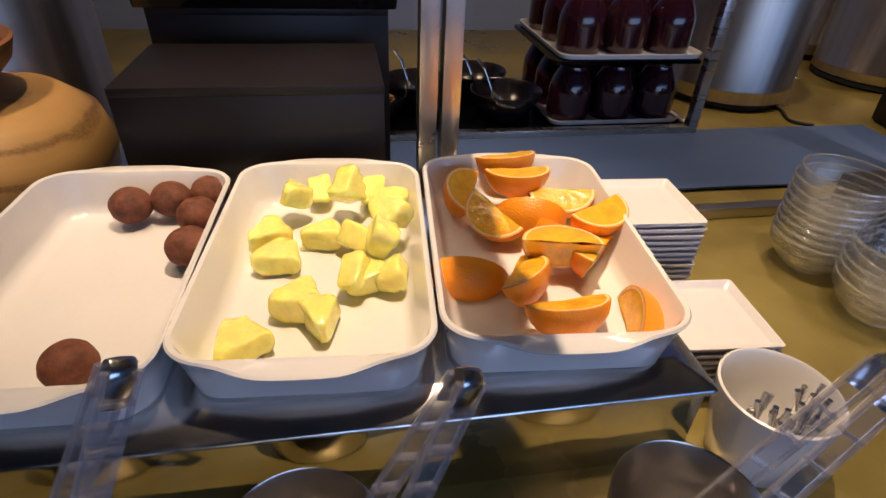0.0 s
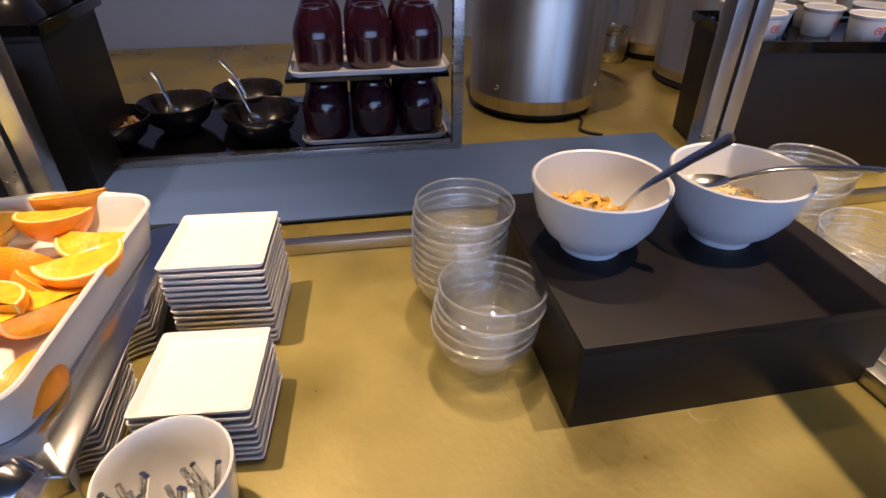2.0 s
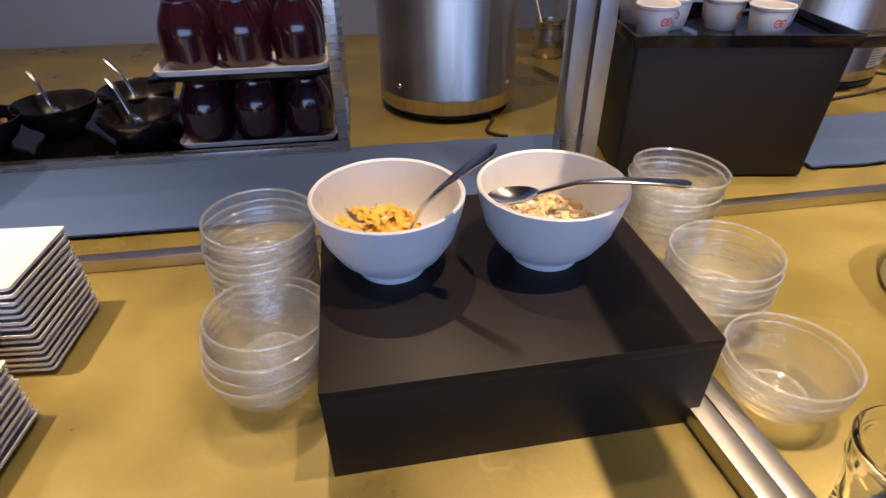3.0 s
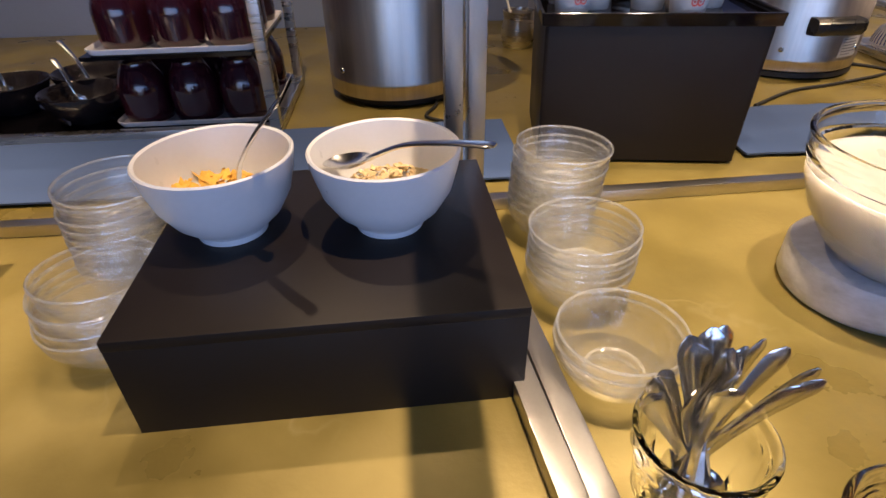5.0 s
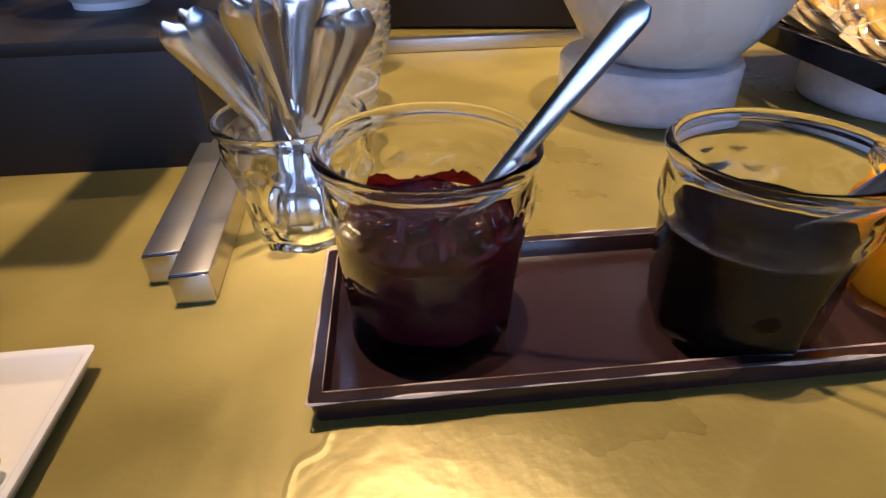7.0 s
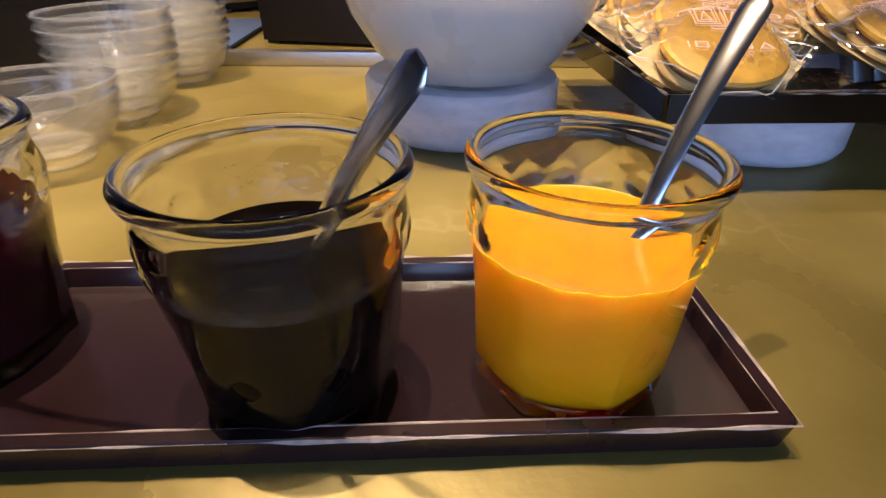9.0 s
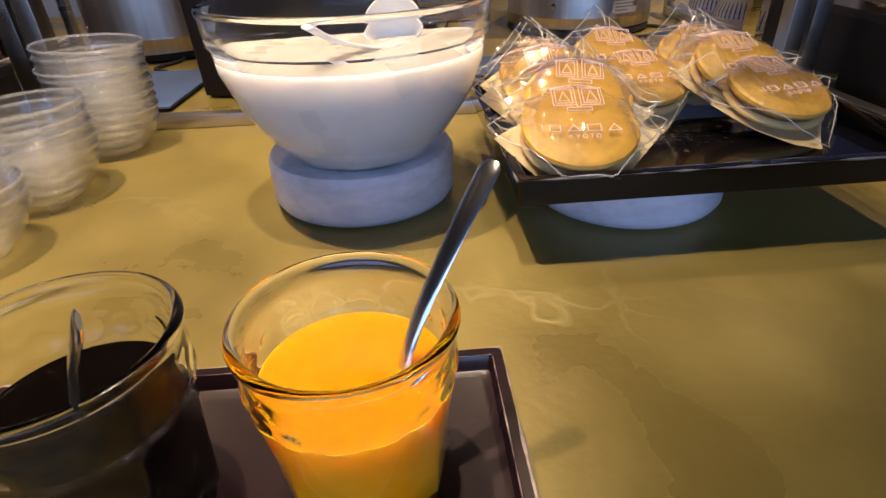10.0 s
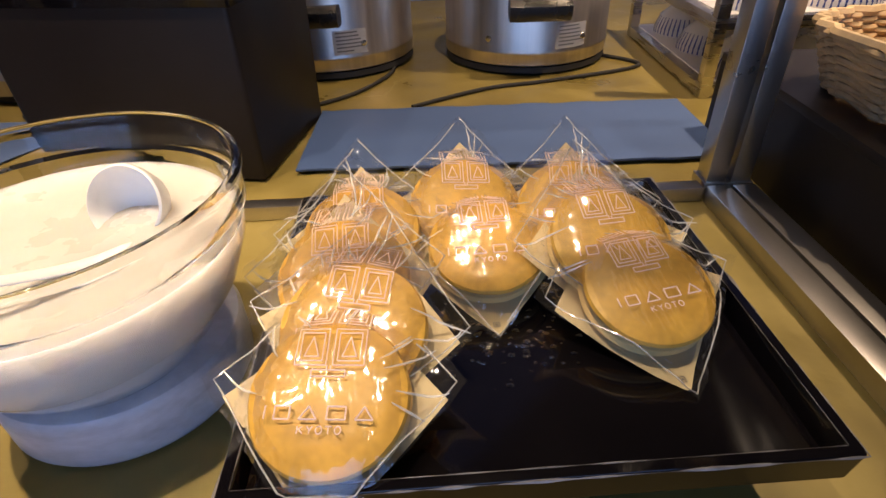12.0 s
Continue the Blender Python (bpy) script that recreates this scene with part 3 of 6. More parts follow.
def orange_wedge(R=0.04, arc=74):
    """A wedge of orange, lying on its rind: skin, two cut faces with a pale margin."""
    t = thing("orange_wedge", 0, 0, 0, 0, "wedge of fresh orange with the peel on", "orange", "orange wedges in the white dish")
    nu, nv = 12, 14
    A = radians(arc)

    def sp(u, v, r=R):
        a, b = -A / 2 + A * u, -math.pi / 2 + math.pi * v
        return Vector((r * math.sin(b) * 1.1, r * math.cos(b) * math.sin(a), -r * math.cos(b) * math.cos(a)))

    bm = bmesh.new()
    for rr in (R, R * 0.9):
        g = [[bm.verts.new(sp(i / nu, j / nv, rr)) for j in range(nv + 1)] for i in range(nu + 1)]
        for i in range(nu):
            for j in range(nv):
                bm.faces.new((g[i][j], g[i + 1][j], g[i + 1][j + 1], g[i][j + 1]))
        if rr == R:
            outer = g
        else:
            for i in (0, nu):
                for j in range(nv):
                    bm.faces.new((outer[i][j], outer[i][j + 1], g[i][j + 1], g[i][j]))
    bmesh.ops.remove_doubles(bm, verts=bm.verts, dist=1e-5)
    part("rind", bm, "rind", t, sharp=35)
    bm = bmesh.new()
    for i in (0.0, 1.0):
        hub = bm.verts.new((0, 0, -0.001))
        rim = [bm.verts.new(sp(i, j / nv, R * 0.9)) for j in range(nv + 1)]
        mid = [bm.verts.new(sp(i, j / nv, R * 0.5) + Vector((0, (0.5 - i) * -0.002 * (1 + math.sin(j * 2.3)), 0))) for j in range(nv + 1)]
        for j in range(nv):
            bm.faces.new((hub, mid[j], mid[j + 1]))
            bm.faces.new((mid[j], rim[j], rim[j + 1], mid[j + 1]))
    part("flesh", bm, "flesh", t, sharp=30)
    bm = bmesh.new()
    for i in (0.0, 1.0):
        s = -1 if i == 0 else 1
        g = [[bm.verts.new(sp(i, j / nv, R * q) + Vector((0, s * 0.0005, 0.0004))) for j in range(nv + 1)] for q in (0.9, 0.965)]
        for j in range(nv):
            bm.faces.new((g[0][j], g[1][j], g[1][j + 1], g[0][j + 1]))
    part("pith", bm, "pith", t)
    return t


first = orange_wedge()
rnd = random.Random(4)
OR = ((0.111, 0.785), (0.055, 0.716), (0.115, 0.734), (0.072, 0.657), (0.116, 0.660), (0.166, 0.698), (0.147, 0.624), (0.180, 0.627), (0.168, 0.563), (0.020, 0.574), (0.059, 0.544), (0.115, 0.553), (0.100, 0.493), (0.179, 0.471))
TURN = ((10, -70, 0), (-110, -75, 10), (0, -60, 0), (-60, -20, 10), (-20, -115, 0), (-10, -32, 0), (-40, -100, 5), (30, -40, 0), (50, 55, 10), (-15, -118, 0), (60, -80, 10), (-12, 48, 0), (5, -78, 0), (75, -128, 0))
OR = OR[:-1] + ((OR[-1][0] - 0.016, OR[-1][1] + 0.01),)


def resting(ob, m, z):
    """The same turn and place, moved up or down so that the lowest point of the thing is at height z."""
    low = min((m @ v.co).z for c in ob.children for v in c.data.vertices)
    return Matrix.Translation((0, 0, z - low)) @ m


for k, ((ox, oy), (rz, tilt, lean)) in enumerate(zip(OR, TURN)):
    m = resting(first, pose(ox, oy, 0, tilt, lean, rz), FLOOR + (0.017 if k in (0, 2, 4, 7, 11) else 0.0))
    if k == 0:
        first.matrix_basis = m
    else:
        copy_thing(first, m)


def pineapple(seed):
    r = random.Random(seed)
    t = thing("pineapple_chunk", 0, 0, 0, 0, "juicy yellow wedge of cut pineapple", "pineapple", "pineapple chunks in the white dish")
    a, ro, ri, h = radians(r.uniform(42, 60)), r.uniform(0.049, 0.057), 0.008, r.uniform(0.023, 0.03)
    n, q = 8, 6
    loops = []
    for j in range(q + 1):
        z = h * j / q
        lp = []
        for i in range(n + 1):
            b = -a / 2 + a * i / n
            rr = ro * (1 - 0.05 * abs(2 * j / q - 1) ** 3) + 0.0022 * noise.noise((i * 0.9, j * 0.8, seed))
            lp.append((rr * math.cos(b) - 0.028, rr * math.sin(b), z))
        for i in range(n, -1, -1):
            b = -a / 2 + a * i / n
            lp.append((ri * math.cos(b) - 0.028 + 0.001 * noise.noise((i, j, seed + 5)), ri * math.sin(b), z))
        loops.append(lp)
    bm = loft(loops)
    bmesh.ops.triangulate(bm, faces=[f for f in bm.faces if len(f.verts) > 4])
    bmesh.ops.subdivide_edges(bm, edges=[e for e in bm.edges if e.calc_length() > 0.006], cuts=2, use_grid_fill=True)
    bmesh.ops.triangulate(bm, faces=[f for f in bm.faces if len(f.verts) > 4])
    for k in range(3):
        bmesh.ops.smooth_vert(bm, verts=bm.verts, factor=0.5, use_axis_x=True, use_axis_y=True, use_axis_z=True)
    for v in bm.verts:
        c = v.co.copy()
        v.co *= 1.06
        v.co += Vector((noise.noise(c * 60 + Vector((seed, 0, 0))), noise.noise(c * 60 + Vector((0, seed, 3))), noise.noise(c * 60 + Vector((7, 0, seed))))) * 0.0035
    part("flesh", bm, "pine", t, sharp=60)
    return t


def pineapple_at(k, x, y, z, m=None):
    ob = pineapple(k % 5 + 1)
    ob.matrix_basis = m or pose(x, y, z)
    return ob


PI = ((-0.204, 0.656), (-0.191, 0.615), (-0.178, 0.704), (-0.155, 0.752), (-0.122, 0.712), (-0.089, 0.738), (-0.060, 0.728), (-0.141, 0.655), (-0.103, 0.627), (-0.059, 0.659), (-0.056, 0.611), (-0.084, 0.572), (-0.116, 0.570), (-0.057, 0.569), (-0.166, 0.535), (-0.136, 0.505), (-0.212, 0.481))
PT = ((10, 0, 40), (0, 0, 20), (20, 60, 70), (85, 0, 95), (70, 20, 60), (90, 10, 85), (20, 0, -40), (0, 0, 10), (40, 30, 120), (30, 20, -60), (60, 30, -100), (0, 0, 170), (70, 0, 70), (20, 10, -120), (0, 0, 10), (0, 0, 95), (0, 0, 60))
for k, ((px, py), (rx, ry, rz)) in enumerate(zip(PI, PT)):
    ob = pineapple(k % 5 + 1)
    ob.matrix_basis = resting(ob, pose(px, py, 0, rx, ry * 0.4, rz), FLOOR + (0.02 if k in (2, 4, 9, 10) else 0.0005))


def brown_fruit(x, y, z, s, seed, group="brown fruits in the white dish"):
    t = thing("brown_fruit", x, y, z, seed * 50, "small round brown fruit with wrinkled skin", "fruit", group, rx=seed * 7 % 20)
    bm = bmesh.new()
    bmesh.ops.create_icosphere(bm, subdivisions=4, radius=s)
    for v in bm.verts:
        d = v.co.normalized()
        v.co *= 1 + 0.035 * noise.noise(d * 2.2 + Vector((seed, 0, 0))) - 0.03 * abs(noise.noise(d * 8 + Vector((0, seed, 0)))) - 0.03 * abs(noise.noise(Vector((d.x * 9, d.y * 9, d.z * 3)) + Vector((seed, 4, 0))))
        v.co.z *= 0.9
        v.co -= d * s * 0.12 * math.exp(-((d.z - 1) / 0.03) ** 2)
    part("skin", bm, "brownfruit", t)
    return t


KI = ((-0.365, 0.732), (-0.321, 0.743), (-0.277, 0.756), (-0.282, 0.701), (-0.280, 0.635), (-0.339, 0.467))
for k, (kx, ky) in enumerate(KI):
    brown_fruit(kx, ky, FLOOR + 0.0245, 0.0245 if k < 5 else 0.0225, k + 1)


def square_plate(w, name, label, group, h=0.011):
    t = thing(name, 0, 0, 0, 0, label, "plate", group)

    def lp(s, z, r):
        return [(p[0], p[1], z) for p in rloop(s, s, r, 4)]

    part("plate", loft([lp(w * 0.66, 0.0012, 0.008), lp(w * 0.68, 0, 0.008), lp(w * 0.72, 0.0012, 0.008), lp(w * 0.93, 0.0026, 0.006), lp(w * 0.985, h - 0.0045, 0.005), lp(w, h - 0.001, 0.004), lp(w, h, 0.004), lp(w * 0.968, h, 0.004), lp(w * 0.95, h - 0.0012, 0.004), lp(w * 0.87, 0.0046, 0.006), lp(w * 0.85, 0.0036, 0.006), lp(w * 0.74, 0.0032, 0.008)]), "melamine", t)
    return t


def plate_stack(x, y, rz, w, count, seed):
    r = random.Random(seed)
    base = None
    for k in range(count):
        m = pose(x + r.uniform(-0.0012, 0.0012), y + r.uniform(-0.0012, 0.0012), TOP + 0.0002 + k * 0.0094, 0, 0, rz + r.uniform(-0.8, 0.8))
        if base is None:
            base = square_plate(w, "square_plate", "small square white plate in a stack on the counter", "stacked square plates")
            base.matrix_basis = m
        else:
            copy_thing(base, m)


plate_stack(0.302, 0.717, -4, 0.126, 14, 1)
plate_stack(0.304, 0.533, -4, 0.12, 9, 2)

# white cup of small forks
mug = thing("cutlery_cup", 0.298, 0.405, TOP, 0, "white ceramic cup holding small dessert forks", "cup")
part("cup", lathe([(0, 0.004), (0.036, 0.003), (0.04, 0), (0.043, 0.003), (0.052, 0.05), (0.0575, 0.095), (0.0575, 0.099), (0.055, 0.1), (0.053, 0.097), (0.048, 0.05), (0.038, 0.008), (0, 0.007)]), "ceramic", mug)


def fork(seed, L=0.12):
    t = thing("dessert_fork", 0, 0, 0, 0, "small twisted steel dessert fork in the white cup", "fork", "dessert forks in the cup")
    pts = [(0, 0, 0), (0, 0, L * 0.3), (0, 0.002, L * 0.6), (0, 0.003, L)]
    cp = curve_pts(pts, 6)
    part("handle", sweep(cp, [0.0022 + 0.0012 * math.sin(i * 1.7) ** 2 for i in range(len(cp))], 8), "chrome", t)
    bm = bmesh.new()
    for dx in (-0.003, 0, 0.003):
        sweep([(dx * 0.6, 0, 0.002), (dx, 0, -0.008), (dx, 0.001, -0.018)], [0.0011, 0.001, 0.0006], 6, bm)
    part("tines", bm, "chrome", t)
    return t


fk = fork(1, 0.06)
fk.matrix_basis = pose(0.285, 0.385, TOP + 0.03, 12, 8, 0)
rnd = random.Random(9)
for k in range(22):
    a = radians(190 + 170 * k / 21)
    copy_thing(fk, pose(0.298 + 0.034 * math.cos(a), 0.405 + 0.034 * math.sin(a), TOP + 0.042, -14 * math.sin(a) + rnd.uniform(-6, 6), 14 * math.cos(a) + rnd.uniform(-6, 6), rnd.uniform(0, 360)))


bd = thing("black_board", -0.24, 0.13, TOP, 0, "thin black board on the counter before the fruit", "board")
part("panel", box(-0.4, 0.335, -0.11, 0.12, 0, 0.012, 0.001), "blackbox", bd)


def tumbler(x, y, r, h, seed):
    t = thing("tong_holder", x, y, TOP, 0, "dull stainless steel tumbler holding serving tongs", "tumbler", "tong holders before the fruit")
    part("tumbler", lathe([(0, 0.004), (r * 0.8, 0.003), (r * 0.83, 0), (r * 0.86, 0.003), (r, h - 0.002), (r * 0.985, h), (r * 0.965, h - 0.002), (r * 0.82, 0.008), (0, 0.008)], 56), "tumbler", t)
    return t


tumbler(-0.375, 0.315, 0.06, 0.115, 1)
tumbler(-0.15, 0.312, 0.06, 0.115, 2)
tumbler(0.137, 0.298, 0.06, 0.115, 3)


def tongs(base, tip, twist, spread, label, gap=0.005):
    """Clear plastic tongs standing in a tumbler, hinge upward: two ribbed arms and a steel spring."""
    b, e = Vector(base), Vector(tip)
    L = (e - b).length
    t = new("serving_tongs")
    t.matrix_basis = Matrix.Translation(b) @ (e - b).to_track_quat("Z", "Y").to_matrix().to_4x4() @ pose(0, 0, 0, 0, 0, twist)
    tagged(t, label, "tongs", "serving tongs at the fruit")
    for s in (-1, 1):
        bm = bmesh.new()
        w, d0 = 0.0105, spread
        for k in range(7):
            z = L * (0.12 + 0.76 * k / 6)
            off = s * (gap + d0 * (1 - z / L))
            add_box(bm, -w, w, off - 0.0035, off + 0.0035, z - 0.0015, z + 0.0015)
        for side in (-1, 1):
            sweep([(side * w, s * (gap + d0), 0.0), (side * w, s * (gap + d0 * 0.5), L * 0.5), (side * w, s * gap, L * 0.96)], [0.0026] * 3, 6, bm)
        g = [bm.verts.new((x, s * (gap + d0 * (1 - z / L)), z)) for x, z in ((-w, 0), (w, 0), (w, L * 0.96), (-w, L * 0.96))]
        bm.faces.new(g)
        part("arm", bm, "plastic", t)
    cp = curve_pts([(0, -gap - 0.002, L * 0.86), (0, -gap - 0.003, L * 0.95), (0, -gap * 0.5, L * 0.95 + gap * 0.8 + 0.004), (0, gap * 0.5, L * 0.95 + gap * 0.8 + 0.004), (0, gap + 0.003, L * 0.95), (0, gap + 0.002, L * 0.86)], 6)
    part("spring", sweep(cp, [0.0078] * len(cp), 8, None, 0.13, (0, 1, 0.01)), "chrome", t, "bent steel spring")


tongs((-0.345, 0.3, 0.925), (-0.243, 0.372, 1.15), 90, 0.02, "clear plastic serving tongs with a steel spring")
tongs((-0.135, 0.3, 0.925), (-0.032, 0.335, 1.15), 90, 0.02, "clear plastic serving tongs with a steel spring")
tongs((0.13, 0.292, 0.925), (0.275, 0.318, 1.13), 62, 0.01, "clear plastic serving tongs leaning out of a tumbler", 0.013)


def black_box(name, x0, x1, y0, y1, h, label, bevel=0.002):
    t = thing(name, (x0 + x1) / 2, (y0 + y1) / 2, TOP, 0, label, "display box", "black display boxes")
    w, l = x1 - x0, y1 - y0
    e = 0.012
    part("top_panel", box(-w / 2, w / 2, -l / 2, l / 2, h - e, h, 0.001), "blackbox", t)
    part("front_panel", box(-w / 2 + 0.0004, w / 2 - 0.0004, -l / 2 + 0.0004, -l / 2 + e, 0, h - e, 0.0006), "blackbox", t)
    part("back_panel", box(-w / 2 + 0.0004, w / 2 - 0.0004, l / 2 - e, l / 2 - 0.0004, 0, h - e, 0.0006), "blackbox", t)
    for s in (-1, 1):
        part("side_panel", box(min(s * (w / 2 - 0.0004), s * (w / 2 - e)), max(s * (w / 2 - 0.0004), s * (w / 2 - e)), -l / 2 + e, l / 2 - e, 0, h - e), "blackbox", t)
    return t


black_box("display_box", -0.397, -0.05, 0.835, 1.05, 0.262, "matt black display box behind the fruit dishes")
black_box("display_box", -0.42, -0.02, 1.13, 1.38, 0.3, "matt black display box carrying a tray of bowls")


def lacquer_tray(name, x, y, z, rz, w, l, h, material, label, wall=0.006, edge=None):
    t = thing(name, x, y, z, rz, label, "tray", "")

    def lp(dw, zz, r):
        return [(p[0], p[1], zz) for p in rloop(w + dw, l + dw, r, 3)]

    part("tray", loft([lp(-0.012, 0, 0.004), lp(-0.004, 0.0015, 0.004), lp(0, h - 0.001, 0.004), lp(-0.0015, h, 0.004), lp(-2 * wall + 0.0015, h, 0.003), lp(-2 * wall, h - 0.001, 0.003), lp(-2 * wall - 0.004, 0.0055, 0.003), lp(-2 * wall - 0.012, 0.004, 0.003)]), material, t)
    if edge:
        # chipped wear on the brown tray, a painted highlight on the black one
        bm = bmesh.new()
        r = random.Random(w)
        for ww, ll, zz in ((w + 0.0006, l + 0.0006, h - 0.0009), (w - 2 * wall, l - 2 * wall, h - 0.0003)):
            c = [(-ww / 2, -ll / 2), (ww / 2, -ll / 2), (ww / 2, ll / 2), (-ww / 2, ll / 2)]
            for a, b in zip(c, c[1:] + c[:1]):
                n = int(math.dist(a, b) / 0.006)
                run = [Vector((a[0] + (b[0] - a[0]) * k / n, a[1] + (b[1] - a[1]) * k / n, zz)) for k in range(n + 1)]
                sweep(run, [0.0001 + (0.0024 if ww > w else 0.0008) * max(0.0, 0.16 + noise.noise((k * 0.23, ww * 9 + a[0] * 7, a[1] * 50))) for k in range(n + 1)], 5, bm)
        part("worn_edge", bm, edge, t, "pale edge, chipped wear on brown and painted highlight on black")
    return t


lacquer_tray("bowl_tray", -0.22, 1.255, TOP + 0.3, 0, 0.43, 0.28, 0.02, "blackgloss", "black tray of bowls on the display box")


def black_bowl(r=0.077, h=0.068):
    t = thing("black_bowl", 0, 0, 0, 0, "glossy black bowl", "bowl", "black bowls at the back")
    part("bowl", lathe([(0, 0.003), (r * 0.42, 0.003), (r * 0.44, 0), (r * 0.48, 0), (r * 0.5, 0.006), (r * 0.8, h * 0.4), (r * 0.97, h * 0.8), (r, h - 0.002), (r * 0.985, h), (r * 0.955, h - 0.002), (r * 0.9, h * 0.75), (r * 0.7, h * 0.35), (r * 0.4, 0.01), (0, 0.008)], 40), "blackbowl", t)
    return t


bb = black_bowl()
bb.matrix_basis = pose(-0.31, 1.25, TOP + 0.3045)
tagged(bb, "glossy black bowl upside down on the black tray")
for k in range(1, 6):
    c = copy_thing(bb, pose(-0.34 + 0.115 * (k % 3), 1.2 + 0.12 * (k // 3), TOP + 0.3045 + 0.0695, 180, 0, 0))
bb.matrix_basis = pose(-0.34, 1.2, TOP + 0.374, 180, 0, 0)

# turned wooden stand with a salad bowl
stand = thing("wooden_stand", -0.725, 1.0, TOP, 0, "pale turned wooden stand with bold grain", "stand")
part("body", lathe([(0, 0), (0.17, 0), (0.2, 0.016), (0.236, 0.06), (0.243, 0.105), (0.23, 0.15), (0.19, 0.183), (0.14, 0.196), (0, 0.198)], 64), "wood", stand)
sb = thing("salad_bowl", -0.745, 1.0, TOP + 0.1982, 0, "brown wooden bowl of green salad on the wooden stand", "bowl")
part("bowl", lathe([(0, 0), (0.08, 0), (0.12, 0.012), (0.155, 0.045), (0.166, 0.075), (0.16, 0.077), (0.149, 0.045), (0.11, 0.018), (0, 0.012)], 56), "wood_bowl", sb)
bm = bmesh.new()
r = random.Random(3)
for k in range(60):
    a, q = r.uniform(0, 6.28), 0.1 * math.sqrt(r.random())
    c = Vector((q * math.cos(a), q * math.sin(a), 0.05 + r.uniform(0, 0.03) * (1 - q * 6)))
    mm = Matrix.Translation(c) @ Euler((r.uniform(-1, 1), r.uniform(-1, 1), r.uniform(0, 6))).to_matrix().to_4x4()
    g = [[bm.verts.new(mm @ Vector((0.03 * (i / 4 - 0.5), 0.022 * (j / 3 - 0.5) * math.sin(math.pi * (i + 0.5) / 5), 0.005 * math.sin(i * 2 + j)))) for j in range(4)] for i in range(5)]
    for i in range(4):
        for j in range(3):
            bm.faces.new((g[i][j], g[i + 1][j], g[i + 1][j + 1], g[i][j + 1]))
tagged(part("salad", bm, "leaf", sb, "loose green leaves"), kind="stuff")

# ---- cereal bay ----
riser = black_box("cereal_riser", 0.69, 1.081, 0.467, 0.795, 0.124, "low matt black riser under the cereal bowls")
riser.rotation_euler.z = radians(1.4)


def cereal_bowl(x, y, label):
    t = thing("cereal_bowl", x, y, TOP + 0.1243, 0, label, "bowl", "white cereal bowls")
    ridge = [(0.0835, 0.094), (0.0815, 0.096), (0.0785, 0.094), (0.077, 0.085), (0.074, 0.07), (0.066, 0.045), (0.05, 0.022), (0.03, 0.014), (0, 0.012)]
    part("bowl", lathe([(0, 0.003), (0.032, 0.003), (0.034, 0), (0.039, 0), (0.0395, 0.007), (0.044, 0.011), (0.06, 0.026), (0.073, 0.048), (0.08, 0.074), (0.083, 0.09)] + ridge, 64), "ceramic_blue", t)
    return t


cereal_bowl(0.772, 0.645, "white stoneware bowl of cornflakes with a spoon")
cereal_bowl(0.953, 0.641, "white stoneware bowl of granola with a spoon")


def flakes(name, x, y, z, rad, n, material, label, size, seed, group="cereal in the bowls"):
    """A heap of loose curled flakes, counted as stuff."""
    r = random.Random(seed)
    bm = bmesh.new()
    for k in range(n):
        a, q = r.uniform(0, 6.28), rad * math.sqrt(r.random())
        c = Vector((q * math.cos(a), q * math.sin(a), r.uniform(0, 0.014) * (1.2 - q / rad)))
        mm = Matrix.Translation(c) @ Euler((r.uniform(-0.7, 0.7), r.uniform(-0.7, 0.7), r.uniform(0, 6))).to_matrix().to_4x4()
        s, cu = size * r.uniform(0.7, 1.2), r.uniform(0.15, 0.4)
        ring = [mm @ Vector((s * math.cos(b) * r.uniform(0.8, 1.1), s * 0.75 * math.sin(b), s * cu * math.cos(2 * b))) for b in [2 * math.pi * i / 9 for i in range(9)]]
        lo = [bm.verts.new(p) for p in ring]
        mid = mm @ Vector((0, 0, -s * 0.1))
        v0, v1 = bm.verts.new(mid), bm.verts.new(mid + Vector((0, 0, 0.0015)))
        for i in range(9):
            bm.faces.new((lo[i], lo[(i + 1) % 9], v1))
            bm.faces.new((lo[(i + 1) % 9], lo[i], v0))
    ob = obj(name, bm, material)
    ob.location = (x, y, z)
    tagged(ob, label, "cereal", group, "stuff")


BED = TOP + 0.1243
flakes("cornflakes", 0.756, 0.652, BED + 0.043, 0.052, 120, "cereal", "golden cornflakes in the white bowl", 0.009, 1)
flakes("granola", 0.958, 0.652, BED + 0.042, 0.05, 220, "granola", "pale brown granola in the white bowl", 0.005, 2)


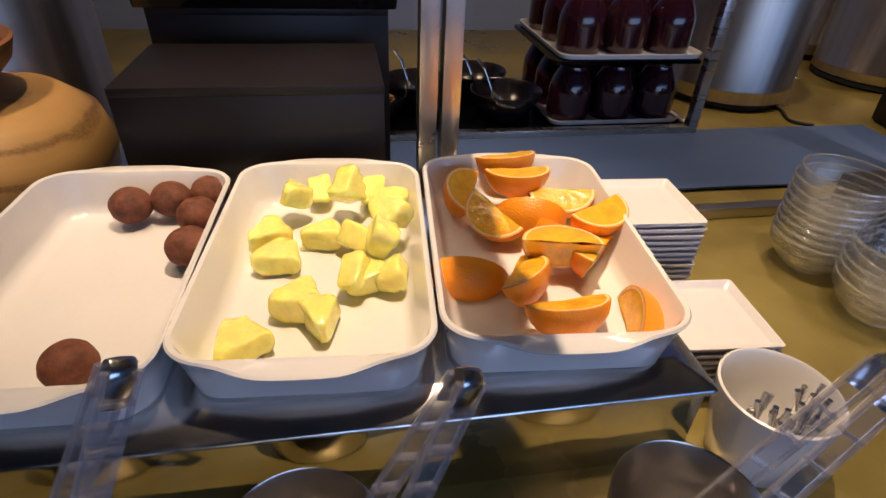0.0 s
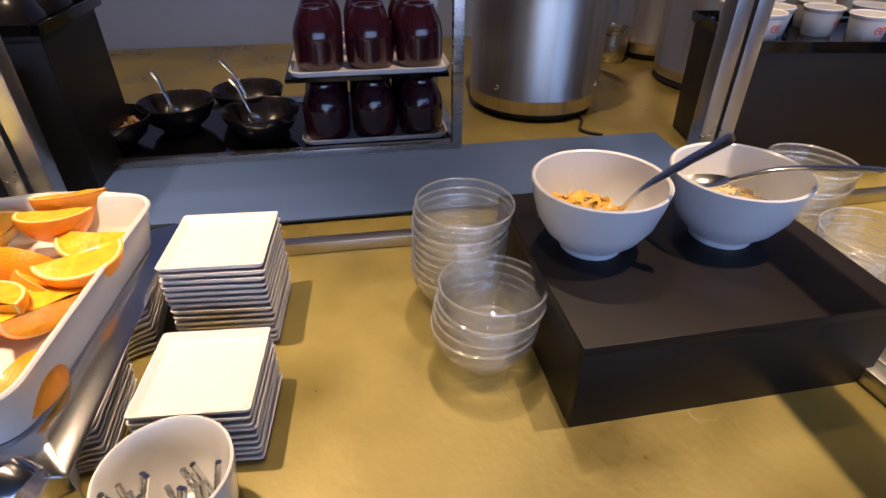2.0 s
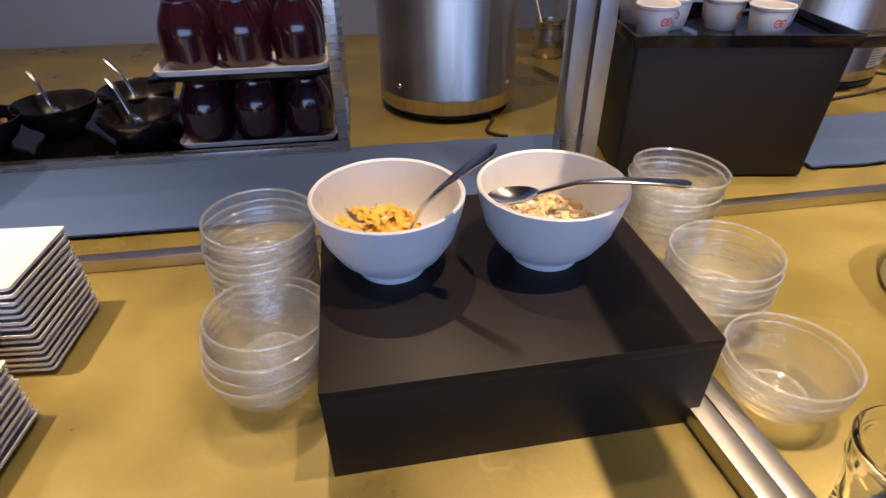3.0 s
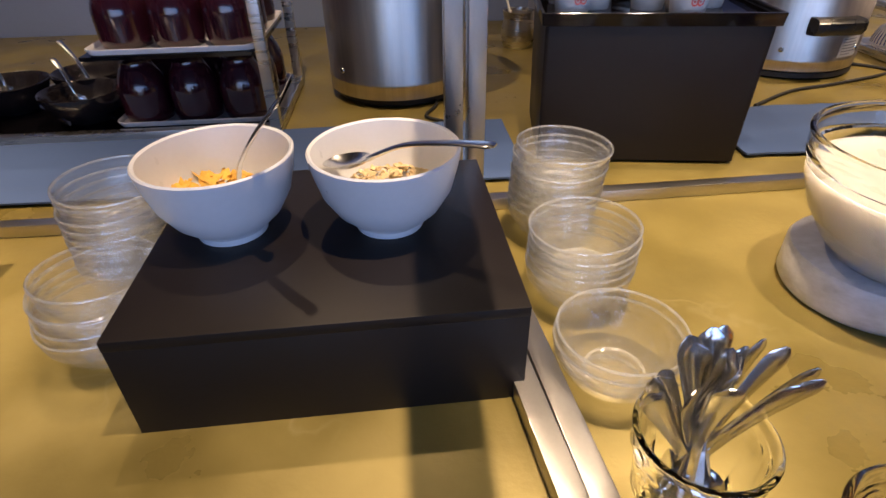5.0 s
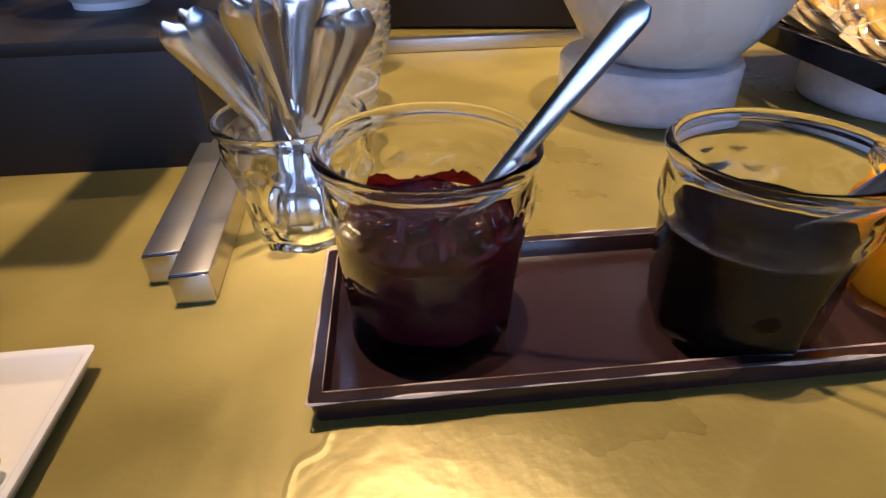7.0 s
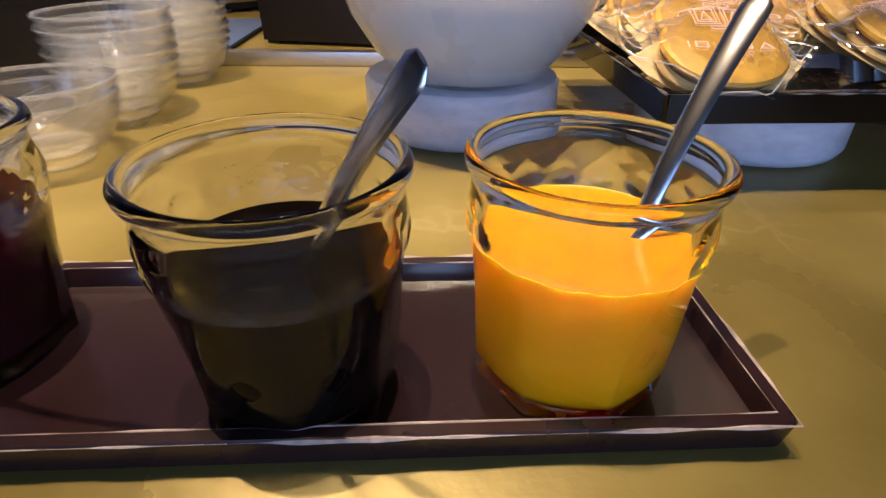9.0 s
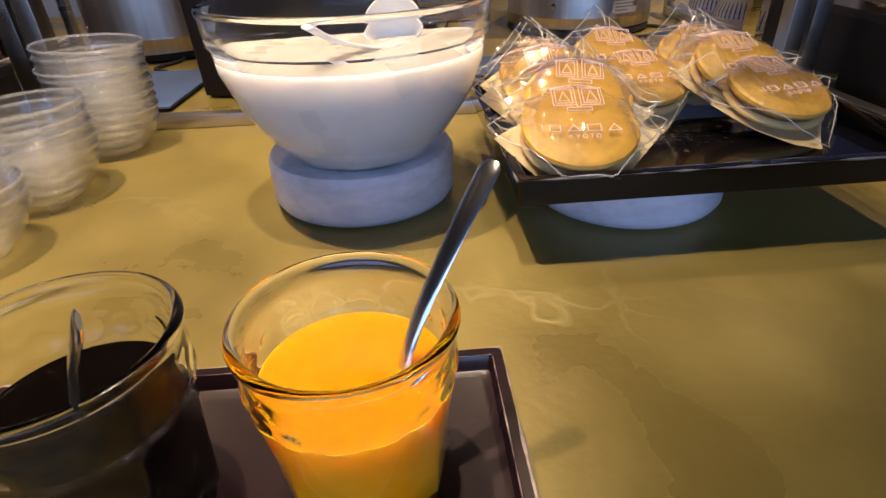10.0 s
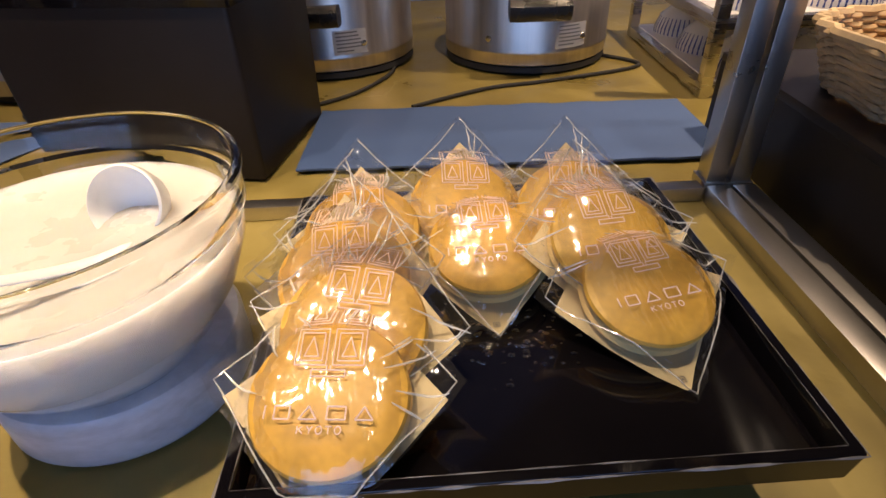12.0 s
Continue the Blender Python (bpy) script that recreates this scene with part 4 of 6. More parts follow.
def spoon(label, L=0.19, bw=0.021, bl=0.032, group="serving spoons", category="spoon", broad=1.0):
    """A table spoon along +X: bowl round the origin, handle rising to L."""
    t = thing("serving_spoon", 0, 0, 0, 0, label, category, group)
    bm = bmesh.new()
    n, q = 20, 6
    up, dn = [], []
    for j in range(q + 1):
        f = j / q
        ru, rd = [], []
        for k in range(n):
            a = 2 * math.pi * k / n
            x, y = bl * f * math.cos(a) * (1.0 if math.cos(a) < 0 else 0.95), bw * f * math.sin(a) * (1 - 0.12 * math.cos(a))
            z = -0.009 * (1 - f * f)
            ru.append((x, y, z))
            rd.append((x, y, z - 0.0013))
        up.append(ru)
        dn.append(rd)
    vu = [[bm.verts.new(p) for p in r_] for r_ in up[1:]]
    vd = [[bm.verts.new(p) for p in r_] for r_ in dn[1:]]
    for g, c in ((vu, up[0][0]), (vd, dn[0][0])):
        h = bm.verts.new(c)
        for k in range(n):
            bm.faces.new((h, g[0][k], g[0][(k + 1) % n]))
        for a, b in zip(g, g[1:]):
            for k in range(n):
                bm.faces.new((a[k], a[(k + 1) % n], b[(k + 1) % n], b[k]))
    for k in range(n):
        bm.faces.new((vu[-1][k], vu[-1][(k + 1) % n], vd[-1][(k + 1) % n], vd[-1][k]))
    part("bowl", bm, "chrome", t)
    cp = curve_pts([(bl * 0.9, 0, -0.0008), (bl + 0.012, 0, 0.004), (bl + 0.05, 0, 0.012), (L * 0.75, 0, 0.011), (L, 0, 0.006)], 7)
    m = len(cp) - 1
    rad = [broad * (0.0042 + 0.0052 * (i / m) ** 1.8 if i < m else 0.0045) for i in range(m + 1)]
    rad[m - 1] = 0.0085 * broad
    part("handle", sweep(cp, rad, 12, None, [0.8 - 0.55 * min(1, i / m * 1.3) for i in range(m + 1)]), "chrome", t)
    return t


def spoon_between(base, tip, label, twist=0, group="serving spoons", bw=0.021, bl=0.032, broad=1.0):
    b, e = Vector(base), Vector(tip)
    s = spoon(label, (e - b).length, bw, bl, group, broad=broad)
    d = (e - b).normalized()
    side = d.cross(Vector((0, 0, 1))).normalized()
    s.matrix_basis = Matrix.Translation(b) @ Matrix((d, -side, side.cross(d))).transposed().to_4x4() @ pose(0, 0, 0, twist)


spoon_between((0.778, 0.64, BED + 0.032), (0.873, 0.564, 1.196), "steel serving spoon standing in the cornflakes", 30)
spoon_between((0.912, 0.648, 1.103), (1.06, 0.553, 1.146), "steel serving spoon lying across the granola bowl")


def glass_bowl():
    """A pressed glass bowl: rounded below, a straight collar with two ridges, a rounded rim."""
    t = thing("glass_bowl", 0, 0, 0, 0, "small ridged clear glass bowl in a stack", "bowl", "stacked glass bowls")
    outer = [(0, 0.003), (0.028, 0.0025), (0.0295, 0), (0.0325, 0.0005), (0.036, 0.004), (0.046, 0.012), (0.0545, 0.0225), (0.0595, 0.033), (0.0612, 0.0385), (0.0632, 0.0392), (0.0642, 0.0405), (0.0635, 0.042), (0.0622, 0.0428), (0.063, 0.048), (0.0652, 0.0486), (0.066, 0.05), (0.0652, 0.0514), (0.0642, 0.052), (0.0652, 0.058), (0.0668, 0.0588), (0.0676, 0.0602), (0.067, 0.0618), (0.0655, 0.0624), (0.064, 0.0614)]
    inner = [(0.0618, 0.052), (0.0605, 0.0428), (0.0575, 0.033), (0.052, 0.0235), (0.0435, 0.0145), (0.03, 0.0075), (0, 0.0065)]
    part("bowl", lathe(outer + inner, 56), "bowlglass", t, sharp=75)
    part("rim", lathe([(0.0657 + 0.0016 * math.cos(a), 0.0606 + 0.0018 * math.sin(a)) for a in [2 * math.pi * k / 8 for k in range(9)]], 48), "thickglass", t, "rounded glass rim")
    part("foot", lathe([(0.031 + 0.002 * math.cos(a), 0.0026 + 0.0024 * math.sin(a)) for a in [2 * math.pi * k / 8 for k in range(9)]], 40), "thickglass", t)
    return t


gb = glass_bowl()
STACKS = ((0.622, 0.59, 5, 0.0022, 0.0014), (0.612, 0.714, 9, 0.0007, 0.0003), (1.19, 0.788, 8, 0.0007, -0.0007), (1.184, 0.628, 5, 0.0008, 0.0008), (1.184, 0.488, 2, 0.002, -0.001))
rnd = random.Random(8)
done = False
for sx, sy, n, ax, ay in STACKS:
    for k in range(n):
        m = pose(sx + ax * k, sy + ay * k, TOP + 0.0003 + k * 0.0125, -ay * k * 400, ax * k * 400, rnd.uniform(0, 360))
        if not done:
            gb.matrix_basis, done = m, True
        else:
            copy_thing(gb, m)

# glass of cutlery


def faceted(name, x, y, z, r0, r1, h, label, group, facets=8, wall=0.003):
    t = thing(name, x, y, z, 11, label, "jar", group)

    def shp(a, i):
        if i in low:
            s = 2 * math.pi / facets
            return math.cos(s / 2) / math.cos((a % s) - s / 2) * 1.02
        return 1.0

    low = {2, 3, 4, 5}
    prof = [(0, 0.004), (r0 * 0.7, 0.003), (r0 * 0.86, 0.0), (r0 * 0.98, 0.003), (r0 * 1.0, 0.012), (r0 * 1.03, h * 0.3), (r0 + (r1 - r0) * 0.5, h * 0.58)]
    band = len(prof)
    prof += [(r0 + (r1 - r0) * (0.6 + 0.3 * k / 9), h * (0.63 + 0.17 * k / 9)) for k in range(10)]
    prof += [(r1 * 0.96, h * 0.86), (r1 * 0.965, h * 0.925), (r1 * 0.99, h * 0.938), (r1 * 1.02, h * 0.955), (r1 * 1.025, h * 0.975), (r1 * 1.005, h * 0.993), (r1 * 0.965, h), (r1 * 0.93, h * 0.99), (r1 * 0.912, h * 0.965), (r1 * 0.908, h * 0.93)]
    prof += [(r1 * 0.955 - wall, h * 0.8), (r0 + (r1 - r0) * 0.5 - wall, h * 0.58), (r0 * 1.03 - wall, h * 0.3), (r0 * 0.95 - wall, 0.012), (r0 * 0.8, 0.0078), (0, 0.0072)]
    bm = lathe(prof, 128, shp)
    # a ring of shallow pressed ovals below the collar
    zc, first_v = h * 0.715, 1 + (band - 1) * 128
    bm.verts.ensure_lookup_table()
    for v in bm.verts[first_v:first_v + 1280]:
        a = (math.atan2(v.co.y, v.co.x) / (2 * math.pi / 16)) % 1 - 0.5
        q = 1 - (a / 0.4) ** 2 - ((v.co.z - zc) / (h * 0.06)) ** 2
        if q > 0:
            v.co.xy *= 1 + 0.03 * math.sqrt(q)
    part("jar", bm, "solidglass", t, sharp=60).visible_shadow = False
    return t


faceted("cutlery_glass", 1.196, 0.342, TOP, 0.043, 0.054, 0.098, "faceted glass jar full of spoons and forks", "glass jars")


def flat_handle(L, neck, end, thick):
    """A flat cutlery handle along +Z that widens to a rounded end, with softened edges."""
    loops = []
    n = 22
    for i in range(n + 1):
        f = i / n
        z = 0.034 + (L - 0.034) * f
        w = neck + (end - neck) * max(0.0, (f - 0.25) / 0.75) ** 1.2
        if f > 0.88:
            w *= math.sqrt(max(0.02, 1 - ((f - 0.88) / 0.122) ** 2))
        d = thick * (1.5 - 0.7 * min(1, f * 1.6)) * (1.0 if f < 0.97 else 0.7)
        bow = 0.006 * math.sin(math.pi * f) + 0.004 * f * f
        loops.append([(w * 0.82, bow - d, z), (w, bow, z), (w * 0.82, bow + d, z), (-w * 0.82, bow + d, z), (-w, bow, z), (-w * 0.82, bow - d, z)])
    return loft(loops)


def tool(kind):
    L = 0.178 if kind == "spoon" else 0.17
    t = thing("table_" + kind, 0, 0, 0, 0, "steel %s standing handle up in the glass jar" % kind, "cutlery", "cutlery in the glass jar")
    part("handle", flat_handle(L, 0.0042, 0.0125 if kind == "spoon" else 0.0108, 0.0012), "chrome", t, sharp=50)
    bm = bmesh.new()
    if kind == "spoon":
        bmesh.ops.create_uvsphere(bm, u_segments=16, v_segments=8, radius=1.0)
        for v in bm.verts:
            v.co = Vector((v.co.x * 0.014, v.co.y * 0.003 + 0.004 * (v.co.z ** 2), 0.021 + v.co.z * 0.021))
        part("bowl", bm, "chrome", t)
    else:
        add_box(bm, -0.009, 0.009, -0.001, 0.001, 0.022, 0.036, 0.0006, 1)
        for dx in (-0.0075, -0.0025, 0.0025, 0.0075):
            add_box(bm, dx - 0.0011, dx + 0.0011, -0.0009, 0.0009, 0.0, 0.023)
        part("tines", bm, "chrome", t)
    return t


tools = {}
rnd = random.Random(21)
# direction, lean and turn of each piece; neighbours stand in small bundles
for k, (a, tilt, turn) in enumerate(((196, 25, 8), (188, 22, -12), (178, 20, 15), (215, 19, 30), (240, 16, -5), (262, 11, 12), (158, 13, -20), (138, 14, 10), (118, 15, 4), (95, 13, -8), (72, 14, 15), (30, 12, 12), (20, 15, 20), (8, 19, 8), (332, 20, -10), (340, 23, 2), (352, 24, 14), (290, 6, 78), (60, 6, 84), (300, 8, 72))):
    a, kind = radians(a), "fork" if k % 3 == 2 else "spoon"
    m = Matrix.Translation((1.196 - 0.022 * math.cos(a), 0.342 - 0.022 * math.sin(a), TOP + 0.009)) @ Matrix.Rotation(radians(tilt * 1.2), 4, Vector((-math.sin(a), math.cos(a), 0))) @ pose(0, 0, 0, 0, 0, turn + rnd.uniform(-10, 10))
    if kind not in tools:
        tools[kind] = tool(kind)
        tools[kind].matrix_basis = m
    else:
        copy_thing(tools[kind], m)

# plate of fruit at the counter's edge
fp = square_plate(0.205, "fruit_plate", "square white plate with a brown fruit, pineapple and orange", "", 0.016)
fp.matrix_basis = pose(0.999, 0.091, TOP + 0.0003, 0, 0, 3)
bfx, bfy = 1.012, 0.137
brown_fruit(bfx - 0.007, bfy, TOP + 0.0275, 0.0258, 8, "fruit on the square plate")
tagged(pineapple_at(2, 0, 0, 0, pose(1.064, 0.118, TOP + 0.0055, 0, 0, 200)), "cut wedge of pineapple on the square plate", "pineapple", "fruit on the square plate")
tagged(copy_thing(first, pose(1.026, 0.100, TOP + 0.034, 25, 10, 60)), "orange wedge on the square plate", "orange", "fruit on the square plate")

# ---- sauces ----
st = lacquer_tray("sauce_tray", 1.456, 0.221, TOP, 2.0, 0.468, 0.138, 0.018, "brownlacquer", "dark brown lacquered tray with worn edges under the sauce jars", 0.007, "wornedge")
JZ = TOP + 0.0045
JARS = ((1.292, 0.229), (1.471, 0.203), (1.602, 0.213))
JSCALE = dict(zip(JARS, (1.05, 0.97, 0.93)))
for (jx, jy), lab in zip(JARS, ("faceted glass jar of dark red berry jam", "faceted glass jar of dark syrup", "faceted glass jar of orange mango sauce")):
    k = JSCALE[(jx, jy)]
    faceted("sauce_jar", jx, jy, JZ, 0.049 * k, 0.057 * k, 0.116, lab, "sauce jars on the tray")


def sauce(x, y, fill, material, name, label, rough=0.0, seed=1):
    """The filling of a jar, just inside its wall."""
    h, k = 0.116, JSCALE[(x, y)]
    r0, r1, wall = 0.049 * k, 0.057 * k, 0.0022

    def r(z):
        lo, hi = r0 * 1.03 - wall, (r0 + r1) / 2 - wall
        return lo + (hi - lo) * (z - h * 0.3) / (h * 0.28)

    prof = [(0, 0.0069), (r0 * 0.8, 0.0075), (r0 * 0.95 - wall, 0.0118), (r(h * 0.3), h * 0.3), (r(fill - 0.003), fill - 0.003), (r(fill), fill), (r(fill) - 0.002, fill - 0.0008), (0.038, fill - 0.001), (0.024, fill - 0.0014), (0.012, fill - 0.0014), (0, fill - 0.0015)]
    bm = lathe(prof, 64)
    if rough:
        for v in bm.verts:
            if v.co.z > fill - 0.003:
                v.co.z += rough * noise.noise(Vector((v.co.x * 60, v.co.y * 60, seed)))
    ob = obj(name, bm, material)
    ob.location, ob.rotation_euler.z = (x, y, JZ), radians(11)
    tagged(ob, label, "sauce", "sauces in the jars")


sauce(*JARS[0], 0.066, "jam", "berry_jam", "dark red lumpy berry jam in the jar", 0.006)
sauce(*JARS[1], 0.072, "syrup", "dark_syrup", "almost black syrup in the jar")
sauce(*JARS[2], 0.078, "mango", "mango_sauce", "smooth orange mango sauce in the jar")
bm = bmesh.new()
rnd = random.Random(31)
for k in range(26):
    a, q = rnd.uniform(0, 6.28), 0.038 * math.sqrt(rnd.random())
    g = bmesh.ops.create_icosphere(bm, subdivisions=2, radius=rnd.uniform(0.004, 0.0075))["verts"]
    bmesh.ops.translate(bm, verts=g, vec=(q * math.cos(a), q * math.sin(a), 0))
ob = obj("berries", bm, "jam")
ob.location = (JARS[0][0], JARS[0][1], JZ + 0.066)
tagged(ob, "dark berries in the jam", "berry", "sauces in the jars", "stuff")
# smear of jam up the inside of the glass
bm = bmesh.new()
n = 96
rows = []
for j in range(6):
    row = []
    for k in range(n):
        a = 2 * math.pi * k / n
        top = 0.004 + 0.01 * max(0.0, noise.noise((math.cos(a) * 2.6, math.sin(a) * 2.6, 1.7)) + 0.25) + 0.004 * noise.noise((math.cos(a) * 12, math.sin(a) * 12, 4))
        z = 0.0645 + max(0.003, top) * j / 5
        rr = 1.05 * (0.0489 + 0.06 * max(0.0, z - 0.064))
        row.append(bm.verts.new((rr * math.cos(a), rr * math.sin(a), z)))
    rows.append(row)
for p, q in zip(rows, rows[1:]):
    for k in range(n):
        bm.faces.new((p[k], p[(k + 1) % n], q[(k + 1) % n], q[k]))
ob = obj("jam_smears", bm, "jam_film")
ob.location = (JARS[0][0], JARS[0][1], JZ)
tagged(ob, "red jam smeared on the inside of the jar", "jam", "sauces in the jars", "stuff")


def sauce_spoon(base, tip, label, twist=0):
    spoon_between(base, tip, label, twist, "spoons in the sauce jars", 0.016, 0.024, 0.8)


sauce_spoon((1.28, 0.222, JZ + 0.03), (1.388, 0.207, JZ + 0.184), "steel spoon standing in the berry jam", 75)
sauce_spoon((1.472, 0.208, JZ + 0.028), (1.537, 0.1535, JZ + 0.163), "steel spoon standing in the dark syrup", 70)
sauce_spoon((1.61, 0.2, JZ + 0.03), (1.68, 0.262, JZ + 0.164), "steel spoon standing in the mango sauce")

# ---- yogurt bowl on a marble stand ----


def marble_disc(x, y, r, h, label):
    t = thing("marble_stand", x, y, TOP, 0, label, "stand", "round marble stands")
    part("disc", lathe([(0, 0), (r - 0.012, 0), (r - 0.004, 0.003), (r, 0.01), (r, h - 0.006), (r - 0.003, h - 0.001), (r - 0.006, h), (0, h)], 64), "marble", t)


marble_disc(1.566, 0.607, 0.104, 0.058, "round white marble stand under the yogurt bowl")
marble_disc(1.86, 0.575, 0.104, 0.058, "round white marble stand under the pancake tray")
yx, yy, yz = 1.571, 0.588, TOP + 0.0582
yb = thing("yogurt_bowl", yx, yy, yz, 0, "wide clear glass bowl filled with white yogurt", "bowl")
part("bowl", lathe([(0, 0.003), (0.05, 0.002), (0.058, 0), (0.066, 0.004), (0.085, 0.028), (0.105, 0.062), (0.117, 0.098), (0.119, 0.12), (0.1225, 0.123), (0.1235, 0.146), (0.1252, 0.149), (0.1254, 0.152), (0.1238, 0.1546), (0.1212, 0.1552), (0.1192, 0.1535), (0.1186, 0.15), (0.1185, 0.125), (0.115, 0.12), (0.113, 0.098), (0.101, 0.064), (0.081, 0.032), (0.06, 0.009), (0, 0.008)], 96), "solidglass", yb).visible_shadow = False
yb.scale = (1.12, 1.12, 1)
bm = lathe([(0, 0.0075), (0.0605, 0.0085), (0.0815, 0.0315), (0.1016, 0.064), (0.1136, 0.097), (0.1146, 0.1095), (0.1125, 0.1085), (0.08, 0.107), (0.05, 0.1075), (0.025, 0.107), (0, 0.107)], 80)
for v in bm.verts:
    if v.co.z > 0.106 and v.co.xy.length < 0.1:
        v.co.z += 0.004 * noise.noise(Vector((v.co.x * 22, v.co.y * 22, 2)))
ob = obj("yogurt", bm, "milk")
ob.location, ob.scale = (yx, yy, yz), (1.12, 1.12, 1)
tagged(ob, "thick white yogurt in the glass bowl", "yogurt")
ladle = thing("ladle", yx + 0.042, yy + 0.036, yz + 0.101, 0, "white plastic ladle lying in the yogurt", "ladle")
bm = bmesh.new()
prof = [(0, -0.02), (0.014, -0.0185), (0.025, -0.01), (0.03, 0.004), (0.031, 0.012), (0.0295, 0.0135), (0.0285, 0.012), (0.0275, 0.004), (0.0225, -0.0085), (0.012, -0.0165), (0, -0.0175)]
lathe(prof, 36, None, bm)
bmesh.ops.rotate(bm, verts=bm.verts, cent=(0, 0, 0), matrix=Euler((radians(62), radians(-12), 0)).to_matrix())
bmesh.ops.translate(bm, verts=bm.verts, vec=(0, 0, 0.016))
part("scoop", bm, "white_plastic", ladle)
cp = curve_pts([(0.024, -0.016, 0.004), (0.012, -0.04, 0.003), (-0.012, -0.066, 0.005), (-0.04, -0.105, 0.022), (-0.062, -0.142, 0.046)], 7)
part("handle", sweep(cp, [0.0065] * len(cp), 12, None, 0.45), "white_plastic", ladle)

# ---- wrapped pancakes ----
TX, TY, TZ = 1.905, 0.615, TOP + 0.0582
lacquer_tray("pancake_tray", TX, TY, TZ, 2.8, 0.396, 0.362, 0.027, "blackgloss", "glossy black lacquered tray of wrapped pancakes", 0.008, "tray_glint")
bm = bmesh.new()
rnd = random.Random(12)
for k in range(130):
    g = bmesh.ops.create_icosphere(bm, subdivisions=2, radius=1.0)["verts"]
    s = rnd.uniform(0.0005, 0.0022)
    p = (rnd.gauss(0.0, 0.036), rnd.gauss(-0.035, 0.022))
    for v in g:
        v.co = Vector((p[0] + v.co.x * s * 1.5, p[1] + v.co.y * s, 0.0002 + max(0, v.co.z) * s * 0.5))
ob = obj("water_drops", bm, "water")
ob.location = (TX, TY, TZ + 0.0041)
tagged(ob, "small water drops on the black tray", "water", "", "stuff")


def maze(bm, z):
    """The square line ornament printed on the wrapper: four framed cells round a double cross, with a stem and a foot."""
    def ln(x0, y0, x1, y1):
        sweep([Vector((x0, y0, z)), Vector((x1, y1, z))], [0.00042, 0.00042], 4, bm)

    def frame_of(x0, x1, y0, y1):
        for p, q in (((x0, y0), (x1, y0)), ((x1, y0), (x1, y1)), ((x1, y1), (x0, y1)), ((x0, y1), (x0, y0))):
            ln(*p, *q)

    c, h, g = 0.0205, 0.0235, 0.0022
    for sx in (-1, 1):
        for sy in (-1, 1):
            xs, ys = sorted((sx * g, sx * (g + c))), sorted((sy * g, sy * (g + h)))
            frame_of(xs[0], xs[1], ys[0], ys[1])
            frame_of(xs[0] + 0.0028, xs[1] - 0.0028, ys[0] + 0.0028, ys[1] - 0.0028)
            xm, x0, x1, y0, y1 = sum(xs) / 2, xs[0] + 0.0055, xs[1] - 0.0055, ys[0] + 0.0055, ys[1] - 0.0055
            ln(x0, y0, xm, y1)
            ln(x1, y0, xm, y1)
            ln(x0, y0, x1, y0)
    e = g + h
    for sx in (-1, 1):
        ln(sx * 0.0012, e, sx * 0.0012, e + 0.008)
        ln(-0.007, e + sx * 0.001 + 0.004, 0.007, e + sx * 0.001 + 0.004)
        ln(sx * 0.0012, -e, sx * 0.0012, -e - 0.003)
    frame_of(-0.011, 0.011, -e - 0.007, -e - 0.003)


